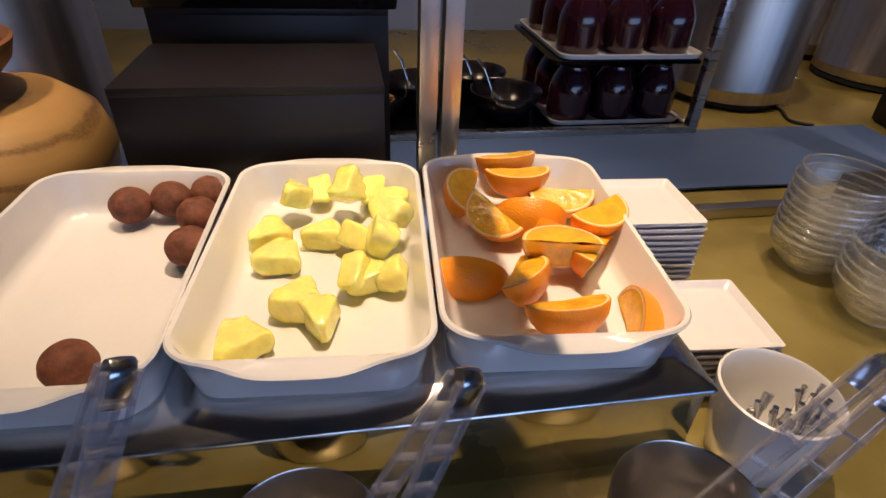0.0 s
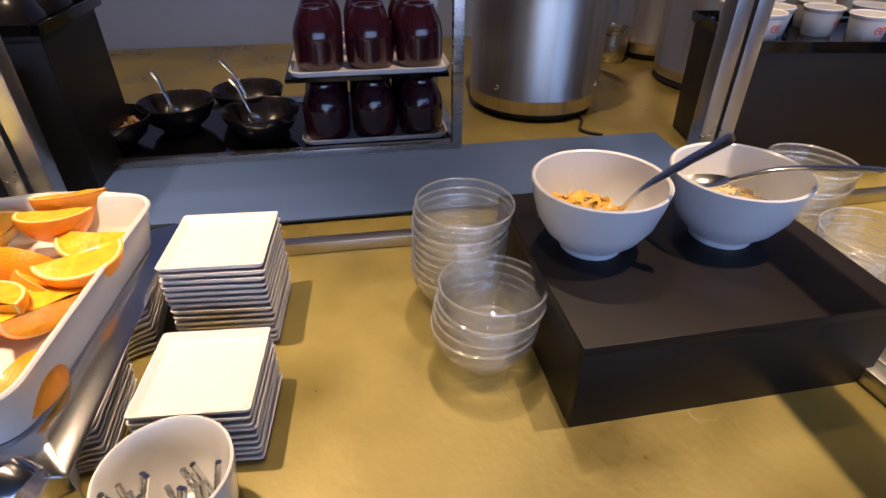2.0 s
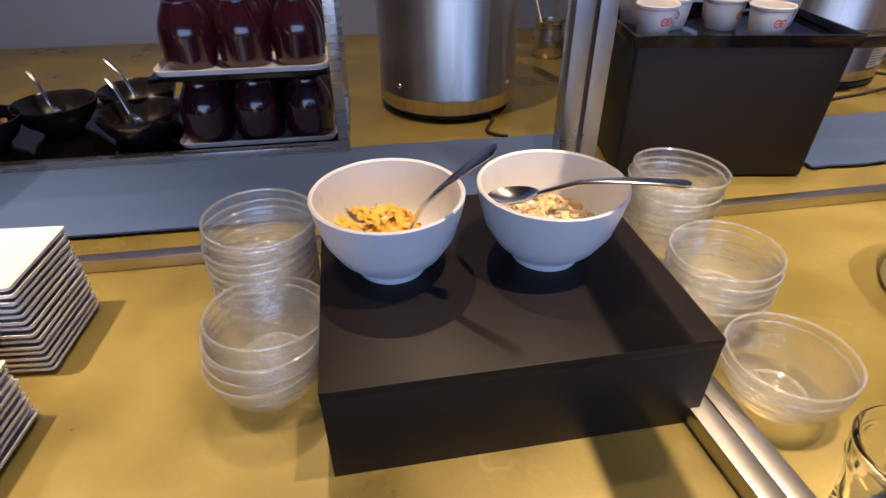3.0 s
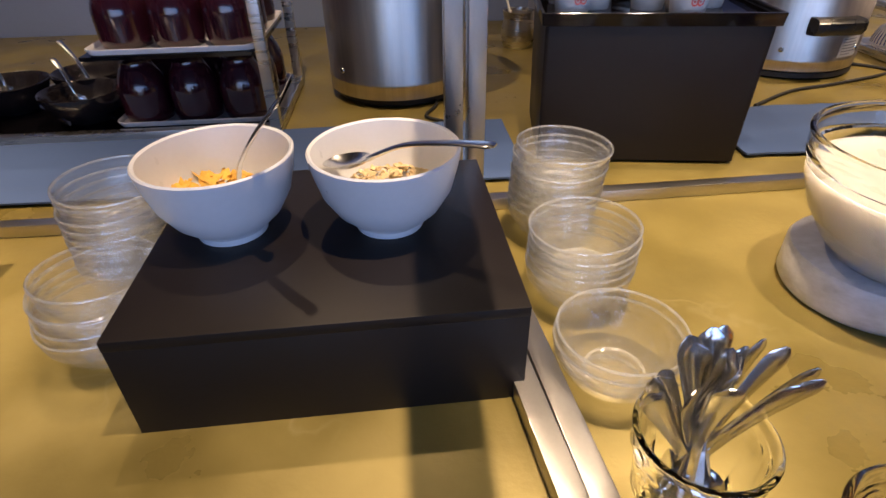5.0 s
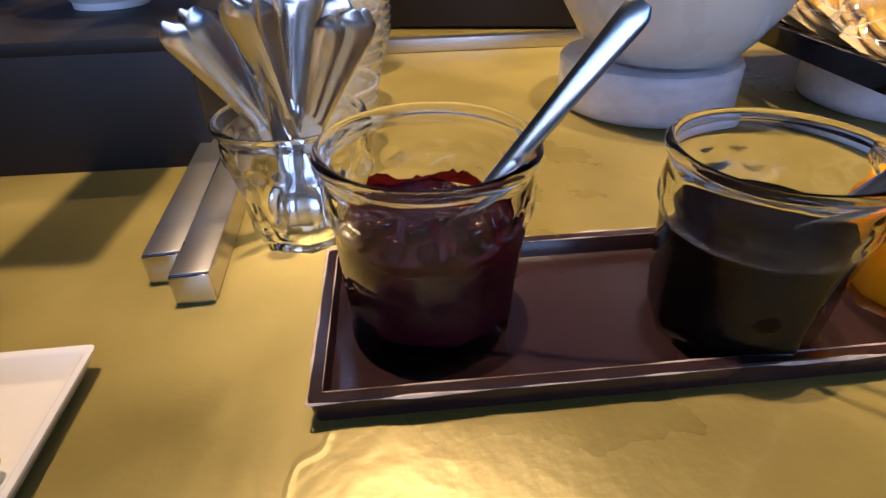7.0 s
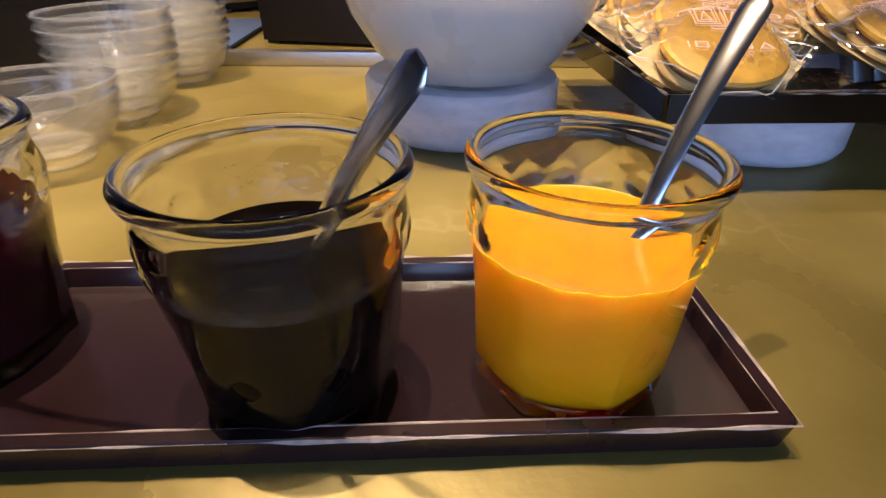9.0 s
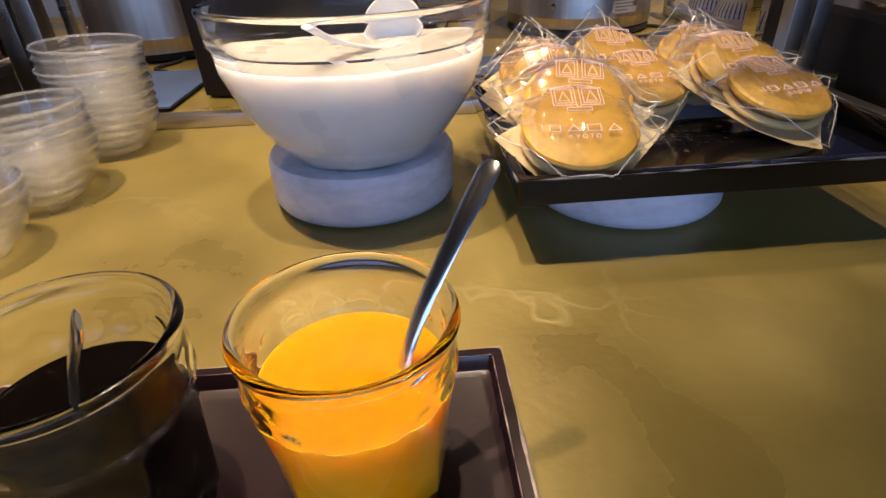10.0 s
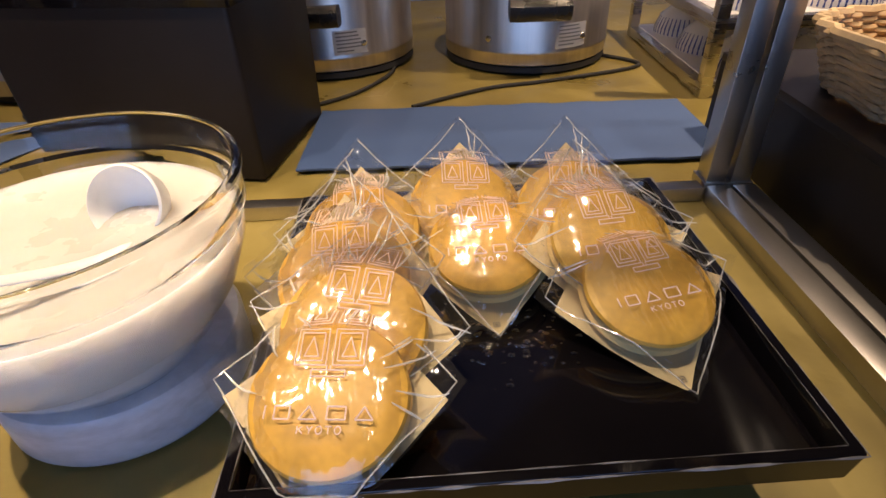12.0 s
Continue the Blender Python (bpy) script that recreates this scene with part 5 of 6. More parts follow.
def wrapped_pancake(seed, tuck=False):
    """Two pancakes in a clear film bag over a square of cream paper set cornerwise; lies on XY, top corner to +Y."""
    r = random.Random(seed)
    t = thing("wrapped_pancake", 0, 0, 0, 0, "round filled pancake in a printed clear wrapper", "pancake", "wrapped pancakes on the black tray")
    R = 0.053

    def edge_lift(x, y):
        return 0.012 * max(0, (abs(x) - 0.045) / 0.045) ** 1.2 + 0.012 * max(0, (y - 0.05) / 0.05) + 0.3 * max(0, -y - 0.0635)

    def cake(z0, flip):
        prof = [(0, 0), (R * 0.8, 0.0003), (R * 0.96, 0.003), (R, 0.0065), (R * 0.97, 0.0095), (R * 0.85, 0.012), (R * 0.5, 0.0145), (0, 0.015)]
        b = lathe([(q, z0 + (z if not flip else 0.015 - z)) for q, z in prof], 48, lambda a, i: 1 + 0.012 * noise.noise((math.cos(a) * 2, math.sin(a) * 2, seed)))
        return b

    part("top_cake", cake(0.017, False), "pancake", t)
    part("bottom_cake", cake(0.002, True), "pancake_side", t)
    part("filling", lathe([(0, 0.0145), (R * 0.9, 0.0145), (R * 0.93, 0.017), (R * 0.9, 0.0195), (0, 0.0195)], 40), "brownfruit", t)
    s = 0.06
    n = 14
    bm = bmesh.new()
    g = []
    for i in range(n + 1):
        row = []
        for j in range(n + 1):
            u, v = (i / n * 2 - 1) * s, (j / n * 2 - 1) * s
            x, y = (u - v) * 0.7071, max((u + v) * 0.7071 + 0.003, -0.06 if tuck else -0.09)
            d = math.hypot(x, y)
            row.append(bm.verts.new((x * 0.9, y, 0.0008 + edge_lift(x, y))))
        g.append(row)
    for i in range(n):
        for j in range(n):
            bm.faces.new((g[i][j], g[i + 1][j], g[i + 1][j + 1], g[i][j + 1]))
    part("paper", bm, "paper", t)
    bm = bmesh.new()
    g = []
    n = 30
    s2 = 0.073
    for i in range(n + 1):
        row = []
        for j in range(n + 1):
            u, v = (i / n * 2 - 1) * s2, (j / n * 2 - 1) * s2
            x, y = (u - v) * 0.7071, max((u + v) * 0.7071 + 0.013, -0.0605 if tuck else -0.0905)
            d = math.hypot(x, y) / R
            dome = 0.0345 if d < 0.85 else 0.0345 * max(0.06, 1 - ((d - 0.85) / 0.95)) ** 1.25
            a = math.atan2(y, x)
            loose = min(1, max(0, d - 0.9) * 2.2)
            crease = abs(noise.noise((x * 26 + y * 9, y * 34 - x * 12, seed * 3))) + 0.5 * abs(noise.noise((x * 70, y * 30, seed * 7)))
            fold = 0.011 * crease * loose + 0.0012 * abs(noise.noise((x * 30, y * 50, seed)))
            row.append(bm.verts.new((x * 0.88 + 0.004 * loose * noise.noise((y * 40, x * 40, seed)), y, max(0.0022 + edge_lift(x, y), dome) + fold)))
        g.append(row)
    for i in range(n):
        for j in range(n):
            bm.faces.new((g[i][j], g[i + 1][j], g[i + 1][j + 1], g[i][j + 1]))
    film = part("film", bm, "film", t, "clear crinkled film", 9)
    # sharp folds that run out from the cake to the edge of the bag, and the welded edge itself
    def bag_z(x, y):
        d = math.hypot(x / 0.88, y) / R
        dome = 0.0345 if d < 0.85 else 0.0345 * max(0.06, 1 - ((d - 0.85) / 0.95)) ** 1.25
        return max(0.0022 + edge_lift(x / 0.88, y), dome) + 0.0035

    low_y = -0.06 if tuck else -0.088
    # folds get their bright streaks from the whitened material
    bm = bmesh.new()
    for k in range(11):
        a = radians(r.uniform(15, 165) if k < 8 else r.choice((r.uniform(-35, 15), r.uniform(165, 215))))
        q0, bend = r.uniform(0.8, 1.05) * R, r.uniform(-0.5, 0.5)
        run = []
        for j in range(9):
            q = q0 + r.uniform(0.85, 1.0) * 0.008 * j
            x, y = q * math.cos(a + bend * j / 9) * 0.9, q * math.sin(a + bend * j / 9)
            if abs(x) / 0.88 + abs(y - 0.013) > 0.1 or y < low_y:
                break
            run.append(Vector((x, y, bag_z(x, y) + 0.001)))
        if len(run) > 2:
            sweep(run, [0.0004 + 0.0006 * math.sin(math.pi * i / (len(run) - 1)) for i in range(len(run))], 6, bm, 0.5)
    tagged(part("fold", bm, "film_fold", film, "sharp folds with the glints painted white"), kind="stuff")
    bm = bmesh.new()
    corner = [(0, 0.112), (0.082, 0.013), (0, -0.086), (-0.082, 0.013)]
    run = []
    for (x0, y0), (x1, y1) in zip(corner, corner[1:] + corner[:1]):
        for j in range(14):
            x, y = x0 + (x1 - x0) * j / 14, max(y0 + (y1 - y0) * j / 14, low_y)
            run.append(Vector((x, y, bag_z(x, y) + 0.003 * noise.noise((x * 60, y * 60, seed)))))
    sweep(run, [0.0006] * len(run), 5, bm)
    part("edge", bm, "film_fold", film)
    if not tuck:
        bm = bmesh.new()
        for x0, x1, y0, y1 in ((-0.0028, 0.0028, -0.0735, -0.073), (-0.0028, 0.0028, -0.0685, -0.068), (-0.0028, -0.0023, -0.073, -0.0685), (0.0023, 0.0028, -0.073, -0.0685), (-0.001, 0.001, -0.0715, -0.07)):
            add_box(bm, x0, x1, y0, y1, 0.002, 0.0022)
        for v in bm.verts:
            v.co.z += edge_lift(v.co.x, v.co.y)
        part("printed_mark", bm, "labelink", t, "small dark printed square")
    # pale print: square ornament, a row of strokes and a shorter row under it
    bm = bmesh.new()
    maze(bm, 0)
    for v in bm.verts:
        v.co.y = v.co.y * 1.08 + 0.045
        d = math.hypot(v.co.x, v.co.y) / R
        v.co.z += 0.0355 if d < 0.85 else 0.0355 * max(0.1, 1 - ((d - 0.85) / 0.95)) ** 1.25 + 0.0012
    tagged(part("ornament", bm, "print_pink", film, "pale pink line ornament"), kind="stuff")
    bm = bmesh.new()
    x = -0.036
    for k, w in enumerate((0.0, 0.0095, 0.011, 0.0115, 0.011)):
        lo, hi = -0.0175, -0.0095
        shape = [(x, lo), (x, hi)] if k == 0 else [(x, lo), (x + w, lo), (x + w, hi), (x, hi), (x, lo)] if k % 2 else [(x, lo), (x + w / 2, hi), (x + w, lo), (x, lo)]
        for p, q in zip(shape, shape[1:]):
            sweep([Vector((*p, 0.0357)), Vector((*q, 0.0357))], [0.00055, 0.00055], 4, bm)
        x += w + 0.0062
    city = {"K": ((0, 0, 0, 1), (0, 0.45, 0.8, 1), (0.3, 0.6, 0.85, 0)), "Y": ((0, 1, 0.45, 0.5), (0.9, 1, 0.45, 0.5), (0.45, 0.5, 0.45, 0)), "T": ((0, 1, 0.9, 1), (0.45, 1, 0.45, 0)), "O": ((0.25, 0, 0, 0.3), (0, 0.3, 0, 0.7), (0, 0.7, 0.25, 1), (0.25, 1, 0.65, 1), (0.65, 1, 0.9, 0.7), (0.9, 0.7, 0.9, 0.3), (0.9, 0.3, 0.65, 0), (0.65, 0, 0.25, 0))}
    for k, c in enumerate("KYOTO"):
        for x0, y0, x1, y1 in city[c]:
            p, q = [Vector((-0.014 + k * 0.0058 + u * 0.004, -0.0262 + v * 0.0045, 0.0356)) for u, v in ((x0, y0), (x1, y1))]
            sweep([p, q], [0.0004, 0.0004], 4, bm)
    tagged(part("lettering", bm, "print_pink", film, "pale pink printed lettering"), kind="stuff")
    return t


w1, w2, w3 = wrapped_pancake(1, True), wrapped_pancake(2), wrapped_pancake(3)
PZ = TZ + 0.0046
# the foremost of each row lies almost flat, those behind lean on it
w1.matrix_basis = pose(1.78, 0.491, PZ + 0.023, 22, 0, -3)
w2.matrix_basis = pose(1.894, 0.66, PZ + 0.019, 18, 0, 4)
w3.matrix_basis = pose(2.016, 0.592, PZ + 0.02, 19, 0, 14)
copy_thing(w2, pose(1.79, 0.545, PZ + 0.034, 25, 4, -8))
copy_thing(w1, pose(1.776, 0.602, PZ + 0.036, 28, -3, 3))
copy_thing(w3, pose(1.782, 0.672, PZ + 0.031, 25, -3, 4))
copy_thing(w1, pose(1.876, 0.715, PZ + 0.033, 26, 4, 3))
copy_thing(w2, pose(1.998, 0.644, PZ + 0.035, 26, 0, 9))
copy_thing(w1, pose(1.98, 0.7, PZ + 0.035, 27, 0, -4))

# ---- black bin with paper cups ----
bin_ = thing("black_bin", 1.43, 1.142, TOP, -9, "tall black display box carrying a tray of paper cups", "display box", "black display boxes")
lo = [(p[0], p[1]) for p in rloop(1, 1, 0.02, 3)]
part("box", loft([[(p[0] * 0.365, p[1] * 0.262, 0.006) for p in lo], [(p[0] * 0.375, p[1] * 0.27, 0.248) for p in lo]]), "blackbox", bin_)
for sx in (-1, 1):
    for sy in (-1, 1):
        part("foot", box(sx * 0.165 - 0.012, sx * 0.165 + 0.012, sy * 0.11 - 0.012, sy * 0.11 + 0.012, 0, 0.0062, 0.001), "rubber", bin_)
lacquer_tray("cup_tray", 1.43, 1.142, TOP + 0.2482, -9, 0.392, 0.286, 0.022, "blackgloss", "black tray of paper cups on the display box", 0.006, None)


def paper_cup():
    t = thing("paper_cup", 0, 0, 0, 0, "small white paper cup with a red printed mark", "cup", "paper cups on the tray")
    cup = part("cup", lathe([(0, 0.003), (0.026, 0.003), (0.027, 0), (0.028, 0.001), (0.0355, 0.05), (0.0375, 0.0505), (0.0382, 0.0525), (0.0372, 0.0545), (0.035, 0.053), (0.0275, 0.006), (0, 0.005)], 40), "cup", t)
    bm = bmesh.new()
    for a0 in (0, 180):
        for da, z in ((-9, 0.028), (9, 0.028)):
            prev = None
            for k in range(13):
                a = 2 * math.pi * k / 12
                ang, zz = radians(270 + a0 + da + 11 * math.cos(a)), z + 0.0075 * math.sin(a)
                rr = 0.0283 + 0.0075 * zz / 0.05 + 0.0004
                ring = [bm.verts.new(((rr) * math.cos(ang), rr * math.sin(ang), zz)), bm.verts.new((rr * math.cos(radians(270 + a0 + da) + 0.65 * (ang - radians(270 + a0 + da))), rr * math.sin(radians(270 + a0 + da) + 0.65 * (ang - radians(270 + a0 + da))), z + 0.0048 * math.sin(a)))]
                if prev:
                    bm.faces.new((prev[0], ring[0], ring[1], prev[1]))
                prev = ring
        add_r = 0.0335
        for k in range(3):
            ang = radians(270 + a0 + (-10 + 9 * k))
            g = bmesh.ops.create_icosphere(bm, subdivisions=1, radius=0.0022)["verts"]
            for v in g:
                v.co = Vector((v.co.x * 0.25, v.co.y, v.co.z))
            bmesh.ops.transform(bm, matrix=Matrix.Rotation(ang, 4, "Z") @ Matrix.Translation((0.0322, 0, 0.028)), verts=g)
    tagged(part("mark", bm, "print_red", cup, "red round printed mark"), kind="stuff")
    part("band", lathe([(0.0351, 0.0462), (0.0354, 0.047)], 40), "print_red", cup)
    return t


pc = paper_cup()
CZ = TOP + 0.2482 + 0.0042
CUPS = ((1.285, 1.105, 10), (1.34, 1.155, -20), (1.475, 1.06, 0), (1.435, 1.135, 30), (1.47, 1.205, -10), (1.375, 1.235, 15), (1.3, 1.215, 40), (1.55, 1.14, 5))
for k, (cx, cy, cr) in enumerate(CUPS):
    if k == 0:
        pc.matrix_basis = pose(cx, cy, CZ, 0, 0, cr)
    else:
        copy_thing(pc, pose(cx, cy, CZ, 0, 0, cr))

# ---- shelf of cups and black bowls ----


def steel_shelf(name, x0, x1, y0, y1, h, levels, label):
    t = thing(name, (x0 + x1) / 2, (y0 + y1) / 2, TOP, 0, label, "shelf")
    w, l = (x1 - x0) / 2, (y1 - y0) / 2
    q = 0.011
    for sx in (-1, 1):
        for sy in (-1, 1):
            part("post", box(sx * (w - q) - q, sx * (w - q) + q, sy * (l - q) - q, sy * (l - q) + q, 0, h, 0.001), "steel", t)
    for z in levels:
        for sy in (-1, 1):
            part("rail", box(-w + 2 * q, w - 2 * q, sy * (l - q) - q, sy * (l - q) + q, z, z + 0.022, 0.001), "steel", t)
        for sx in (-1, 1):
            part("rail", box(sx * (w - q) - q, sx * (w - q) + q, -l + 2 * q, l - 2 * q, z, z + 0.022, 0.001), "steel", t)
    return t


sh = steel_shelf("cup_shelf", -0.35, 0.716, 1.225, 1.6, 0.5, (0.004,), "open steel shelf frame holding cups and black bowls")
part("board", box(-0.51, 0.51, -0.165, 0.165, 0.008, 0.016), "blackgloss", sh, "glossy dark shelf board")
SX = TOP + 0.0162


def white_tray(x, y, z, w, l, label):
    t = thing("serving_tray", x, y, z, 0, label, "tray", "white trays on the shelf")

    def lp(dw, zz, r):
        return [(p[0], p[1], zz) for p in rloop(w + dw, l + dw, r, 5)]

    part("tray", loft([lp(-0.03, 0, 0.02), lp(-0.008, 0.002, 0.025), lp(0, 0.012, 0.025), lp(-0.002, 0.0135, 0.025), lp(-0.005, 0.0125, 0.024), lp(-0.014, 0.005, 0.022), lp(-0.03, 0.0035, 0.02)]), "melamine", t)


white_tray(0.527, 1.42, SX + 0.006, 0.33, 0.33, "white tray under the lower row of cups")
part("pad", box(0.19, 0.5, -0.15, 0.15, 0.0161, 0.0222), "blackgloss", sh)


def ribbed_cup():
    t = thing("ribbed_cup", 0, 0, 0, 0, "glossy burgundy ribbed cup turned upside down", "cup", "burgundy cups on the trays")
    prof = [(0, 0.116), (0.024, 0.116), (0.026, 0.12), (0.031, 0.12), (0.032, 0.114)]
    for k in range(27):
        f = k / 26
        prof.append((0.034 + 0.0165 * math.sin(min(1, f * 2.0) * 1.57) + (0.0008 if k % 2 else 0), 0.11 - 0.1 * f))
    prof += [(0.049, 0.004), (0.0485, 0.0), (0.046, 0.001), (0.046, 0.05), (0.034, 0.104), (0, 0.108)]
    part("cup", lathe(prof, 36), "burgundy", t)
    return t


rc = ribbed_cup()
k = 0
for level in (0, 1):
    z = SX + 0.006 + 0.0055 + level * 0.1539
    for i in range(3):
        for j in range(3):
            m = pose(0.42 + i * 0.107, 1.315 + j * 0.106, z, 0, 0, 17 * k)
            if k == 0:
                rc.matrix_basis = m
            else:
                copy_thing(rc, m)
            k += 1
    if level == 0:
        white_tray(0.525, 1.415, z + 0.1222 + 0.0262, 0.338, 0.35, "white tray holding the upper cups")
        lev = part("middle_shelf", box(0.165, 0.505, -0.17, 0.17, z - TOP + 0.14, z - TOP + 0.1482), "blackgloss", sh)
BB = ((0.272, 1.345), (0.225, 1.5), (0.07, 1.43), (-0.05, 1.34))
for k, (bx, by) in enumerate(BB):
    copy_thing(bb, pose(bx, by, SX + 0.0002, 0, 0, 0)).matrix_basis @= Matrix.Diagonal((1.12, 1.12, 1.0, 1))
flakes("cereal_puffs", -0.05, 1.34, SX + 0.048, 0.055, 150, "puff", "toasted cereal puffs in a black bowl", 0.006, 7, "")
for k, (a, b) in enumerate((((0.255, 1.36), (0.205, 1.4)), ((0.06, 1.44), (0.015, 1.48)), ((-0.05, 1.34), (-0.048, 1.385)))):
    sauce_spoon((a[0], a[1], SX + 0.035), (b[0], b[1], SX + 0.12), "steel spoon leaning in a black bowl")
sauce_spoon((0.235, 1.48, SX + 0.03), (0.165, 1.52, SX + 0.13), "steel spoon leaning in a black bowl")

# ---- urns and cookers ----


def urn(name, x, y, r, h, label, screws=True, dark_base=True):
    t = thing(name, x, y, TOP, 0, label, "urn", "steel urns at the back")
    part("body", lathe([(0, 0.02), (r * 0.95, 0.02), (r, 0.022), (r, 0.05), (r * 1.008, 0.052), (r * 1.008, 0.058), (r, 0.06), (r, h), (0, h)], 72), "urn", t)
    part("base_ring", lathe([(0, 0), (r * 0.86, 0), (r * 0.9, 0.004), (r * 0.9, 0.02), (0, 0.02)], 56), "rubber", t, "black base ring")
    part("lid", lathe([(0, h), (r * 1.02, h), (r * 1.03, h + 0.01), (r * 0.8, h + 0.035), (0, h + 0.045)], 64), "urn", t)
    if screws:
        for a in (-140, -42):
            bm = lathe([(0, 0.004), (0.006, 0.003), (0.0075, 0.0)], 16)
            ob = part("screw", bm, "chrome", t)
            ob.matrix_basis = Matrix.Rotation(radians(a), 4, "Z") @ Matrix.Translation((r - 0.0005, 0, 0.08)) @ pose(0, 0, 0, 0, 90, 0)
    return t


urn("soup_urn", 0.972, 1.53, 0.172, 0.5, "tall brushed steel urn on the counter behind the runner")
urn("coffee_urn", 1.56, 1.98, 0.15, 0.42, "brushed steel urn with a black base", False)
urn("drink_urn", -0.78, 1.32, 0.2, 0.5, "tall polished steel urn behind the wooden stand", False)
p = thing("milk_jug", 1.36, 1.9, TOP, 0, "small steel jug with a spoon on the counter", "jug")
part("jug", lathe([(0, 0), (0.045, 0), (0.05, 0.01), (0.052, 0.06), (0.046, 0.085), (0.05, 0.11), (0.047, 0.11), (0.043, 0.085), (0.048, 0.06), (0, 0.01)], 40), "steel", p)
cp = curve_pts([(0.0, 0, 0.02), (-0.03, 0.02, 0.12), (-0.05, 0.03, 0.19)], 6)
part("spoon", sweep(cp, [0.006] * len(cp), 8, None, 0.5), "white_plastic", p, "white plastic spoon")


def cooker(x, y, r, label, turn):
    t = thing("rice_cooker", x, y, TOP, turn, label, "rice cooker", "steel rice cookers")
    h = 0.3
    body = part("body", lathe([(0, 0.018), (r * 0.96, 0.018), (r, 0.022), (r, 0.042), (r * 1.006, 0.044), (r * 1.006, 0.05), (r, 0.052), (r, h), (0, h)], 72), "urn", t)
    part("base_ring", lathe([(0, 0), (r * 0.95, 0), (r * 1.0, 0.006), (r * 0.99, 0.018), (0, 0.018)], 64), "rubber", t, "black rubber base")
    part("rim", lathe([(r * 0.9, h), (r * 1.03, h), (r * 1.05, h + 0.012), (r * 1.02, h + 0.03), (r * 0.9, h + 0.04)], 64), "handle", t, "black rim")
    part("lid", lathe([(r * 0.92, h + 0.03), (r * 0.9, h + 0.05), (r * 0.6, h + 0.085), (0, h + 0.1)], 56), "urn", t)
    grip = bmesh.new()
    loops = []
    for z, d, w in ((0.115, 0.0, 0.06), (0.118, 0.022, 0.062), (0.13, 0.03, 0.063), (0.148, 0.03, 0.063), (0.155, 0.022, 0.062), (0.157, 0.0, 0.06)):
        loops.append([(-w, -r + 0.012, z), (w, -r + 0.012, z), (w, -r - d, z), (w * 0.7, -r - d - 0.004, z), (-w * 0.7, -r - d - 0.004, z), (-w, -r - d, z)])
    part("grip", loft(loops, grip), "handle", t, "black side grip")
    for a in (-58, -122):
        ob = part("screw", lathe([(0, 0.004), (0.006, 0.003), (0.0075, 0.0)], 16), "chrome", t)
        ob.matrix_basis = Matrix.Rotation(radians(a), 4, "Z") @ Matrix.Translation((r - 0.0005, 0, 0.075)) @ pose(0, 0, 0, 0, 90, 0)
    bm = bmesh.new()
    n = 10
    vs = [[bm.verts.new(((r + 0.0006) * math.cos(a), (r + 0.0006) * math.sin(a), z)) for a in [radians(-78 + 22 * i / n) for i in range(n + 1)]] for z in (0.055, 0.105)]
    for i in range(n):
        bm.faces.new((vs[0][i], vs[0][i + 1], vs[1][i + 1], vs[1][i]))
    lab = part("label_plate", bm, "label", body, "silver rating label")
    bm = bmesh.new()
    for q in range(6):
        z = 0.061 + q * 0.0075
        vs = [[bm.verts.new(((r + 0.0011) * math.cos(a), (r + 0.0011) * math.sin(a), zz)) for a in [radians(-76 + (11 + (q * 7) % 8) * i / 5) for i in range(6)]] for zz in (z, z + 0.003)]
        for i in range(5):
            bm.faces.new((vs[0][i], vs[0][i + 1], vs[1][i + 1], vs[1][i]))
    part("small_print", bm, "labelink", body, "unreadable small print")
    return t


cooker(1.6, 1.64, 0.19, "round steel rice cooker with a black grip", -3)
cooker(2.062, 1.63, 0.19, "round steel rice cooker with a rating label", 0)


def cable(pts, r, label):
    cp = curve_pts(pts, 8)
    ob = obj("power_cable", sweep(cp, [r] * len(cp), 8), "rubber")
    tagged(ob, label, "cable", "power cables")


CB = TOP + 0.0042
cable([(1.04, 1.45, CB), (1.06, 1.38, CB), (1.03, 1.3, CB), (1.07, 1.262, CB)], 0.004, "black power cable of the steel urn")
cable([(2.22, 1.58, CB), (2.3, 1.48, CB), (2.1, 1.4, CB), (1.95, 1.36, CB), (1.8, 1.27, CB)], 0.0042, "black power cable behind the runner")
cable([(1.75, 1.55, CB), (1.74, 1.47, CB), (1.68, 1.36, CB), (1.6, 1.29, CB)], 0.0042, "black power cable behind the black box")

# ---- far bay ----
far = black_box("display_box", 2.3, 2.95, -0.0, 1.12, 0.132, "low wide matt black box beside the pancake bay")
bs = steel_shelf("bowl_shelf", 2.35, 3.33, 1.27, 1.75, 0.5, (0.004, 0.125), "open steel shelf frame of patterned bowls")
for z in (0.0265, 0.1475):
    part("board", box(-0.467, 0.467, -0.22, 0.22, z - 0.0085, z), "melamine", bs, "white tray board")


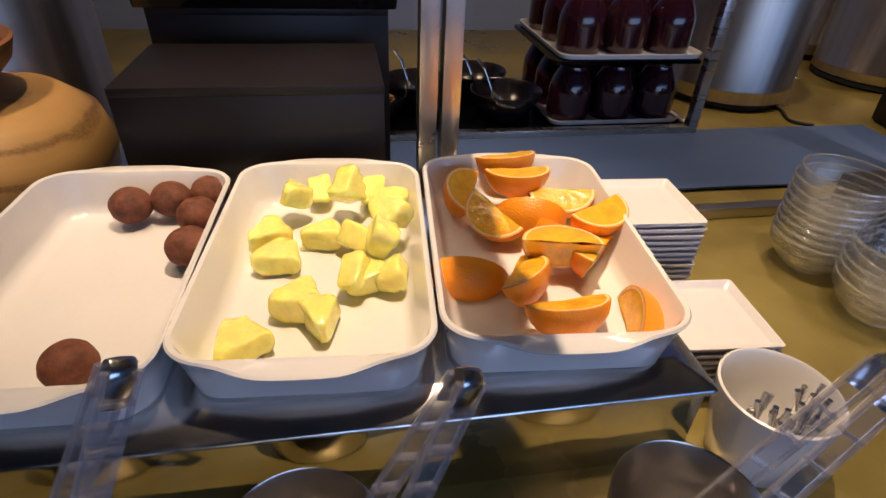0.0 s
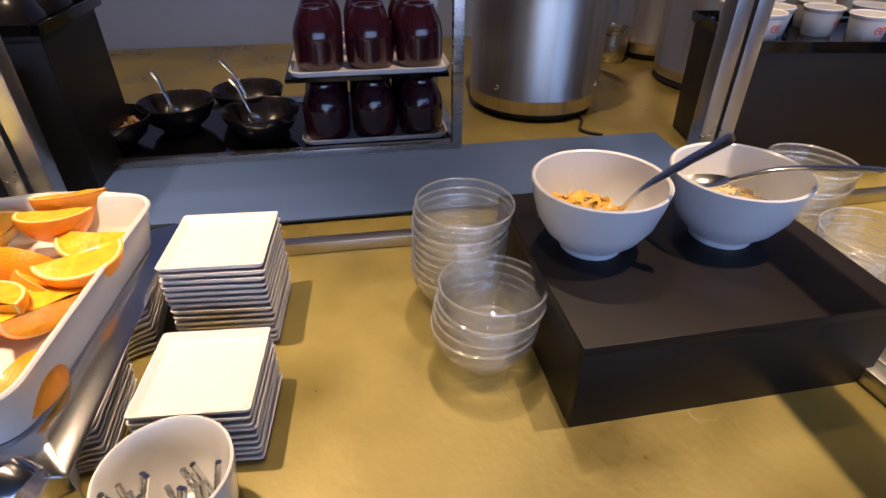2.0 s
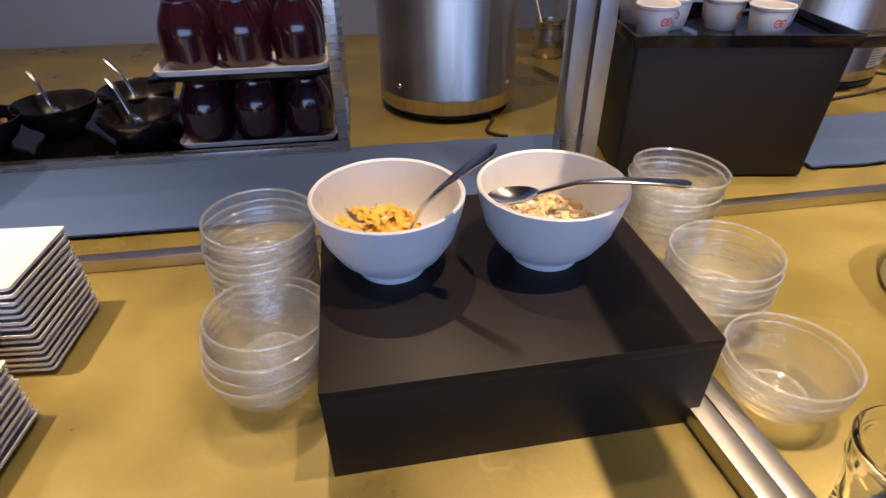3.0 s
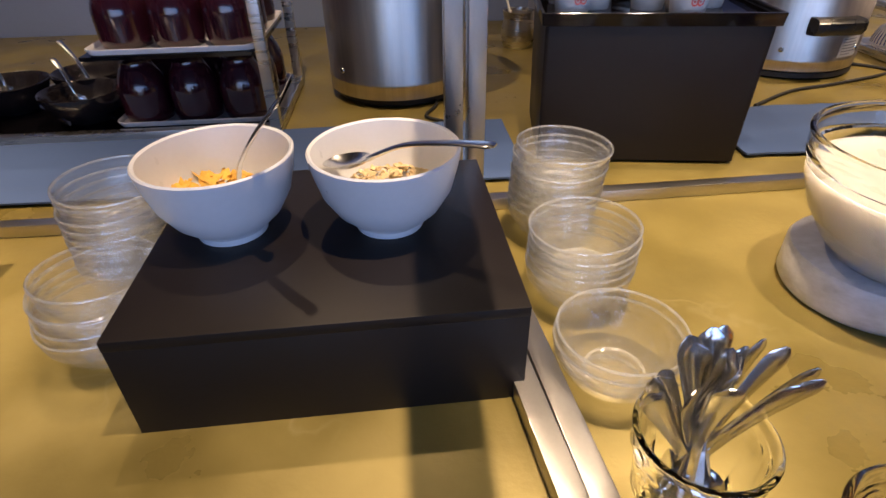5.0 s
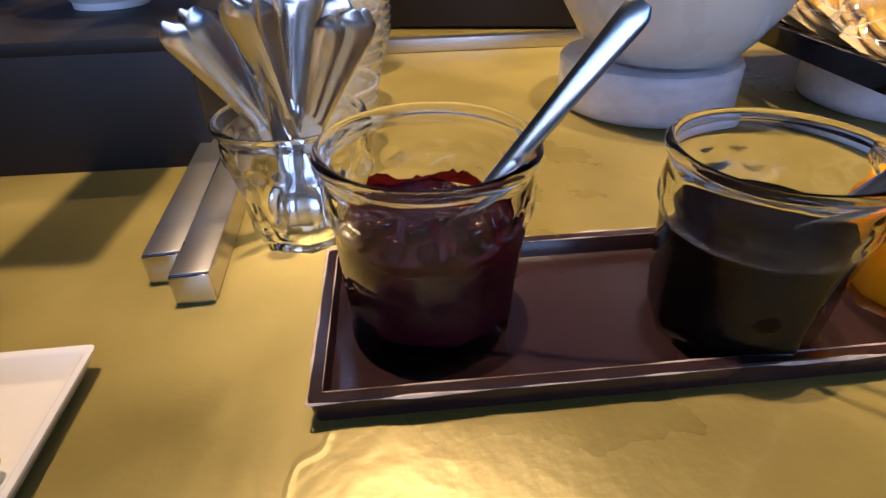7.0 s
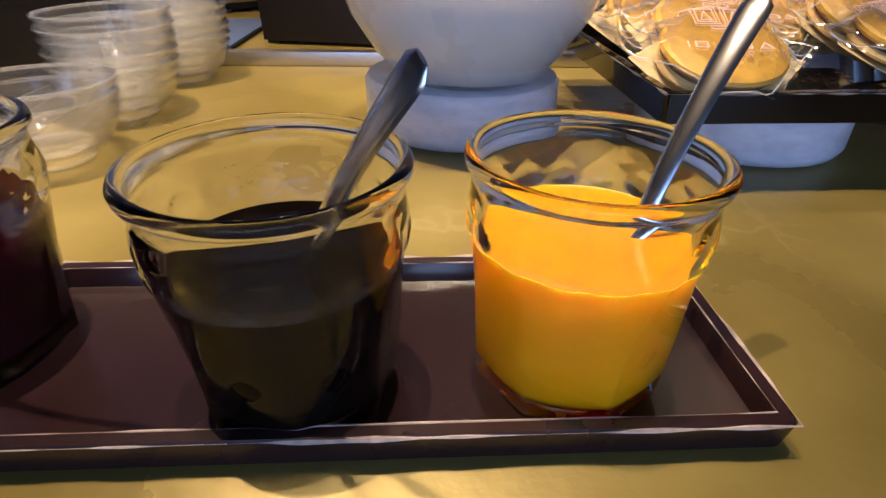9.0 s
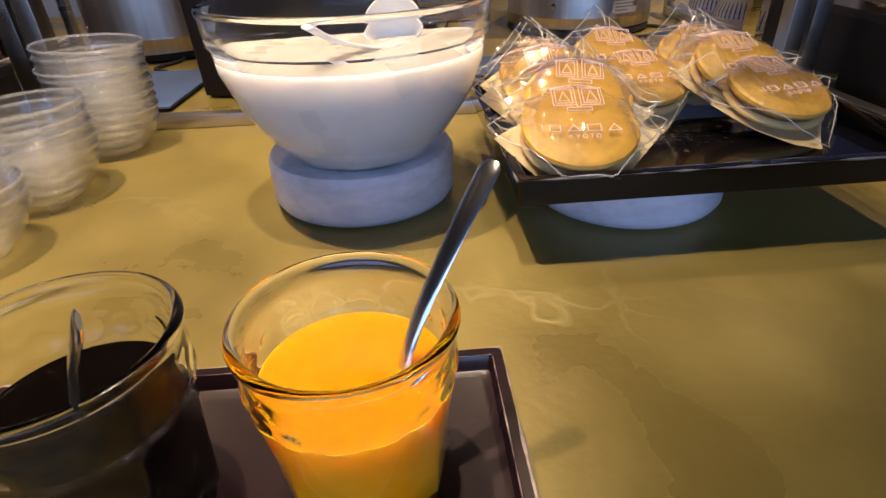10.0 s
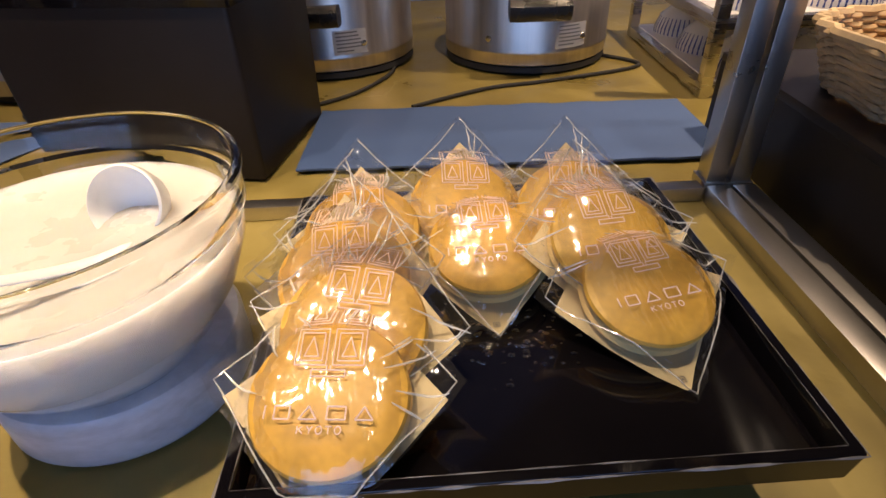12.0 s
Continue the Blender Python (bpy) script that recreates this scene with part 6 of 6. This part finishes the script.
def striped_bowl():
    t = thing("patterned_bowl", 0, 0, 0, 0, "white china bowl with blue stripes, upside down", "bowl", "blue and white bowls on the shelf")
    r, h = 0.07, 0.066
    b = part("bowl", lathe([(r * 0.96, 0.001), (r, 0), (r * 0.99, h * 0.2), (r * 0.85, h * 0.62), (r * 0.52, h * 0.9), (r * 0.46, h * 0.92), (r * 0.45, h), (r * 0.4, h), (r * 0.38, h * 0.92), (0, h * 0.92), (0, h * 0.86), (r * 0.5, h * 0.84), (r * 0.8, h * 0.58), (r * 0.95, h * 0.2), (r * 0.96, 0.001)], 40), "ceramic", t)
    bm = bmesh.new()
    for k in range(40):
        a = radians(k * 9)
        for (r0, z0), (r1, z1) in zip(((r * 0.995, h * 0.03), (r * 0.995, h * 0.2)), ((r * 0.995, h * 0.2), (r * 0.862, h * 0.6))):
            v = [bm.verts.new(((q + 0.0006) * math.cos(a + s), (q + 0.0006) * math.sin(a + s), z)) for q, z, s in ((r0, z0, -0.03), (r0, z0, 0.03), (r1, z1, 0.014), (r1, z1, -0.014))]
            bm.faces.new(v)
    part("stripes", bm, "bluestripe", b, "blue painted stripes")
    return t


sbw = striped_bowl()
k = 0
rnd = random.Random(2)
for z in (TOP + 0.0268, TOP + 0.1478):
    for i in range(4):
        for j in range(3):
            m = pose(2.46 + i * 0.15, 1.352 + j * 0.155, z, rnd.uniform(0, 0.01), 0, rnd.uniform(0, 360))
            if k == 0:
                sbw.matrix_basis = m
            else:
                copy_thing(sbw, m)
            k += 1


def basket(x, y, z, rx, ry, h, label):
    t = thing("bread_basket", x, y, z, 0, label, "basket")
    n = 28
    part("bottom", box(-rx * 0.72, rx * 0.72, -ry * 0.72, ry * 0.72, 0, 0.006, 0.002), "wicker", t)
    rows = 16
    for q in range(rows):
        f = q / (rows - 1)
        s, zz = 0.86 + 0.14 * f, 0.006 + (h - 0.01) * f
        pts = []
        for k in range(n * 8 + 1):
            a = 2 * math.pi * k / (n * 8)
            wv = 0.004 * math.sin(a * n + (math.pi if q % 2 else 0))
            e = 0.5
            ca, sa = math.cos(a), math.sin(a)
            pts.append(((rx * s + wv) * math.copysign(abs(ca) ** e, ca), (ry * s + wv) * math.copysign(abs(sa) ** e, sa), zz + 0.0006 * math.sin(a * 9 + q)))
        part("strand", sweep(pts, [0.0041 if q < rows - 1 else 0.0065] * len(pts), 6), "wicker", t)
    for k in range(n):
        bm = bmesh.new()
        a = 2 * math.pi * (k + 0.5) / n
        ca, sa = math.cos(a), math.sin(a)
        u = (math.copysign(abs(ca) ** 0.5, ca), math.copysign(abs(sa) ** 0.5, sa))
        sweep([(rx * 0.86 * u[0], ry * 0.86 * u[1], 0.003), (rx * u[0], ry * u[1], h)], [0.0035, 0.0035], 6, bm)
        part("stake", bm, "wicker", t)
    return t


basket(2.52, 0.865, TOP + 0.1322, 0.2, 0.14, 0.085, "woven wicker basket of bread rolls on the black box")
for k, (bx, by) in enumerate(((2.44, 0.88), (2.56, 0.95), (2.58, 0.85))):
    ob = thing("bread_roll", bx, by, TOP + 0.1322 + 0.0065, 40 * k, "golden brown bread roll in the basket", "bread", "bread rolls in the basket")
    bm = bmesh.new()
    bmesh.ops.create_icosphere(bm, subdivisions=4, radius=0.055)
    for v in bm.verts:
        d = v.co.normalized()
        v.co = Vector((v.co.x * 1.25, v.co.y, v.co.z * 0.95)) * (1 + 0.06 * noise.noise(d * 2 + Vector((k, 0, 0)))) + Vector((0, 0, 0.05))
    part("crust", bm, "bread", ob)
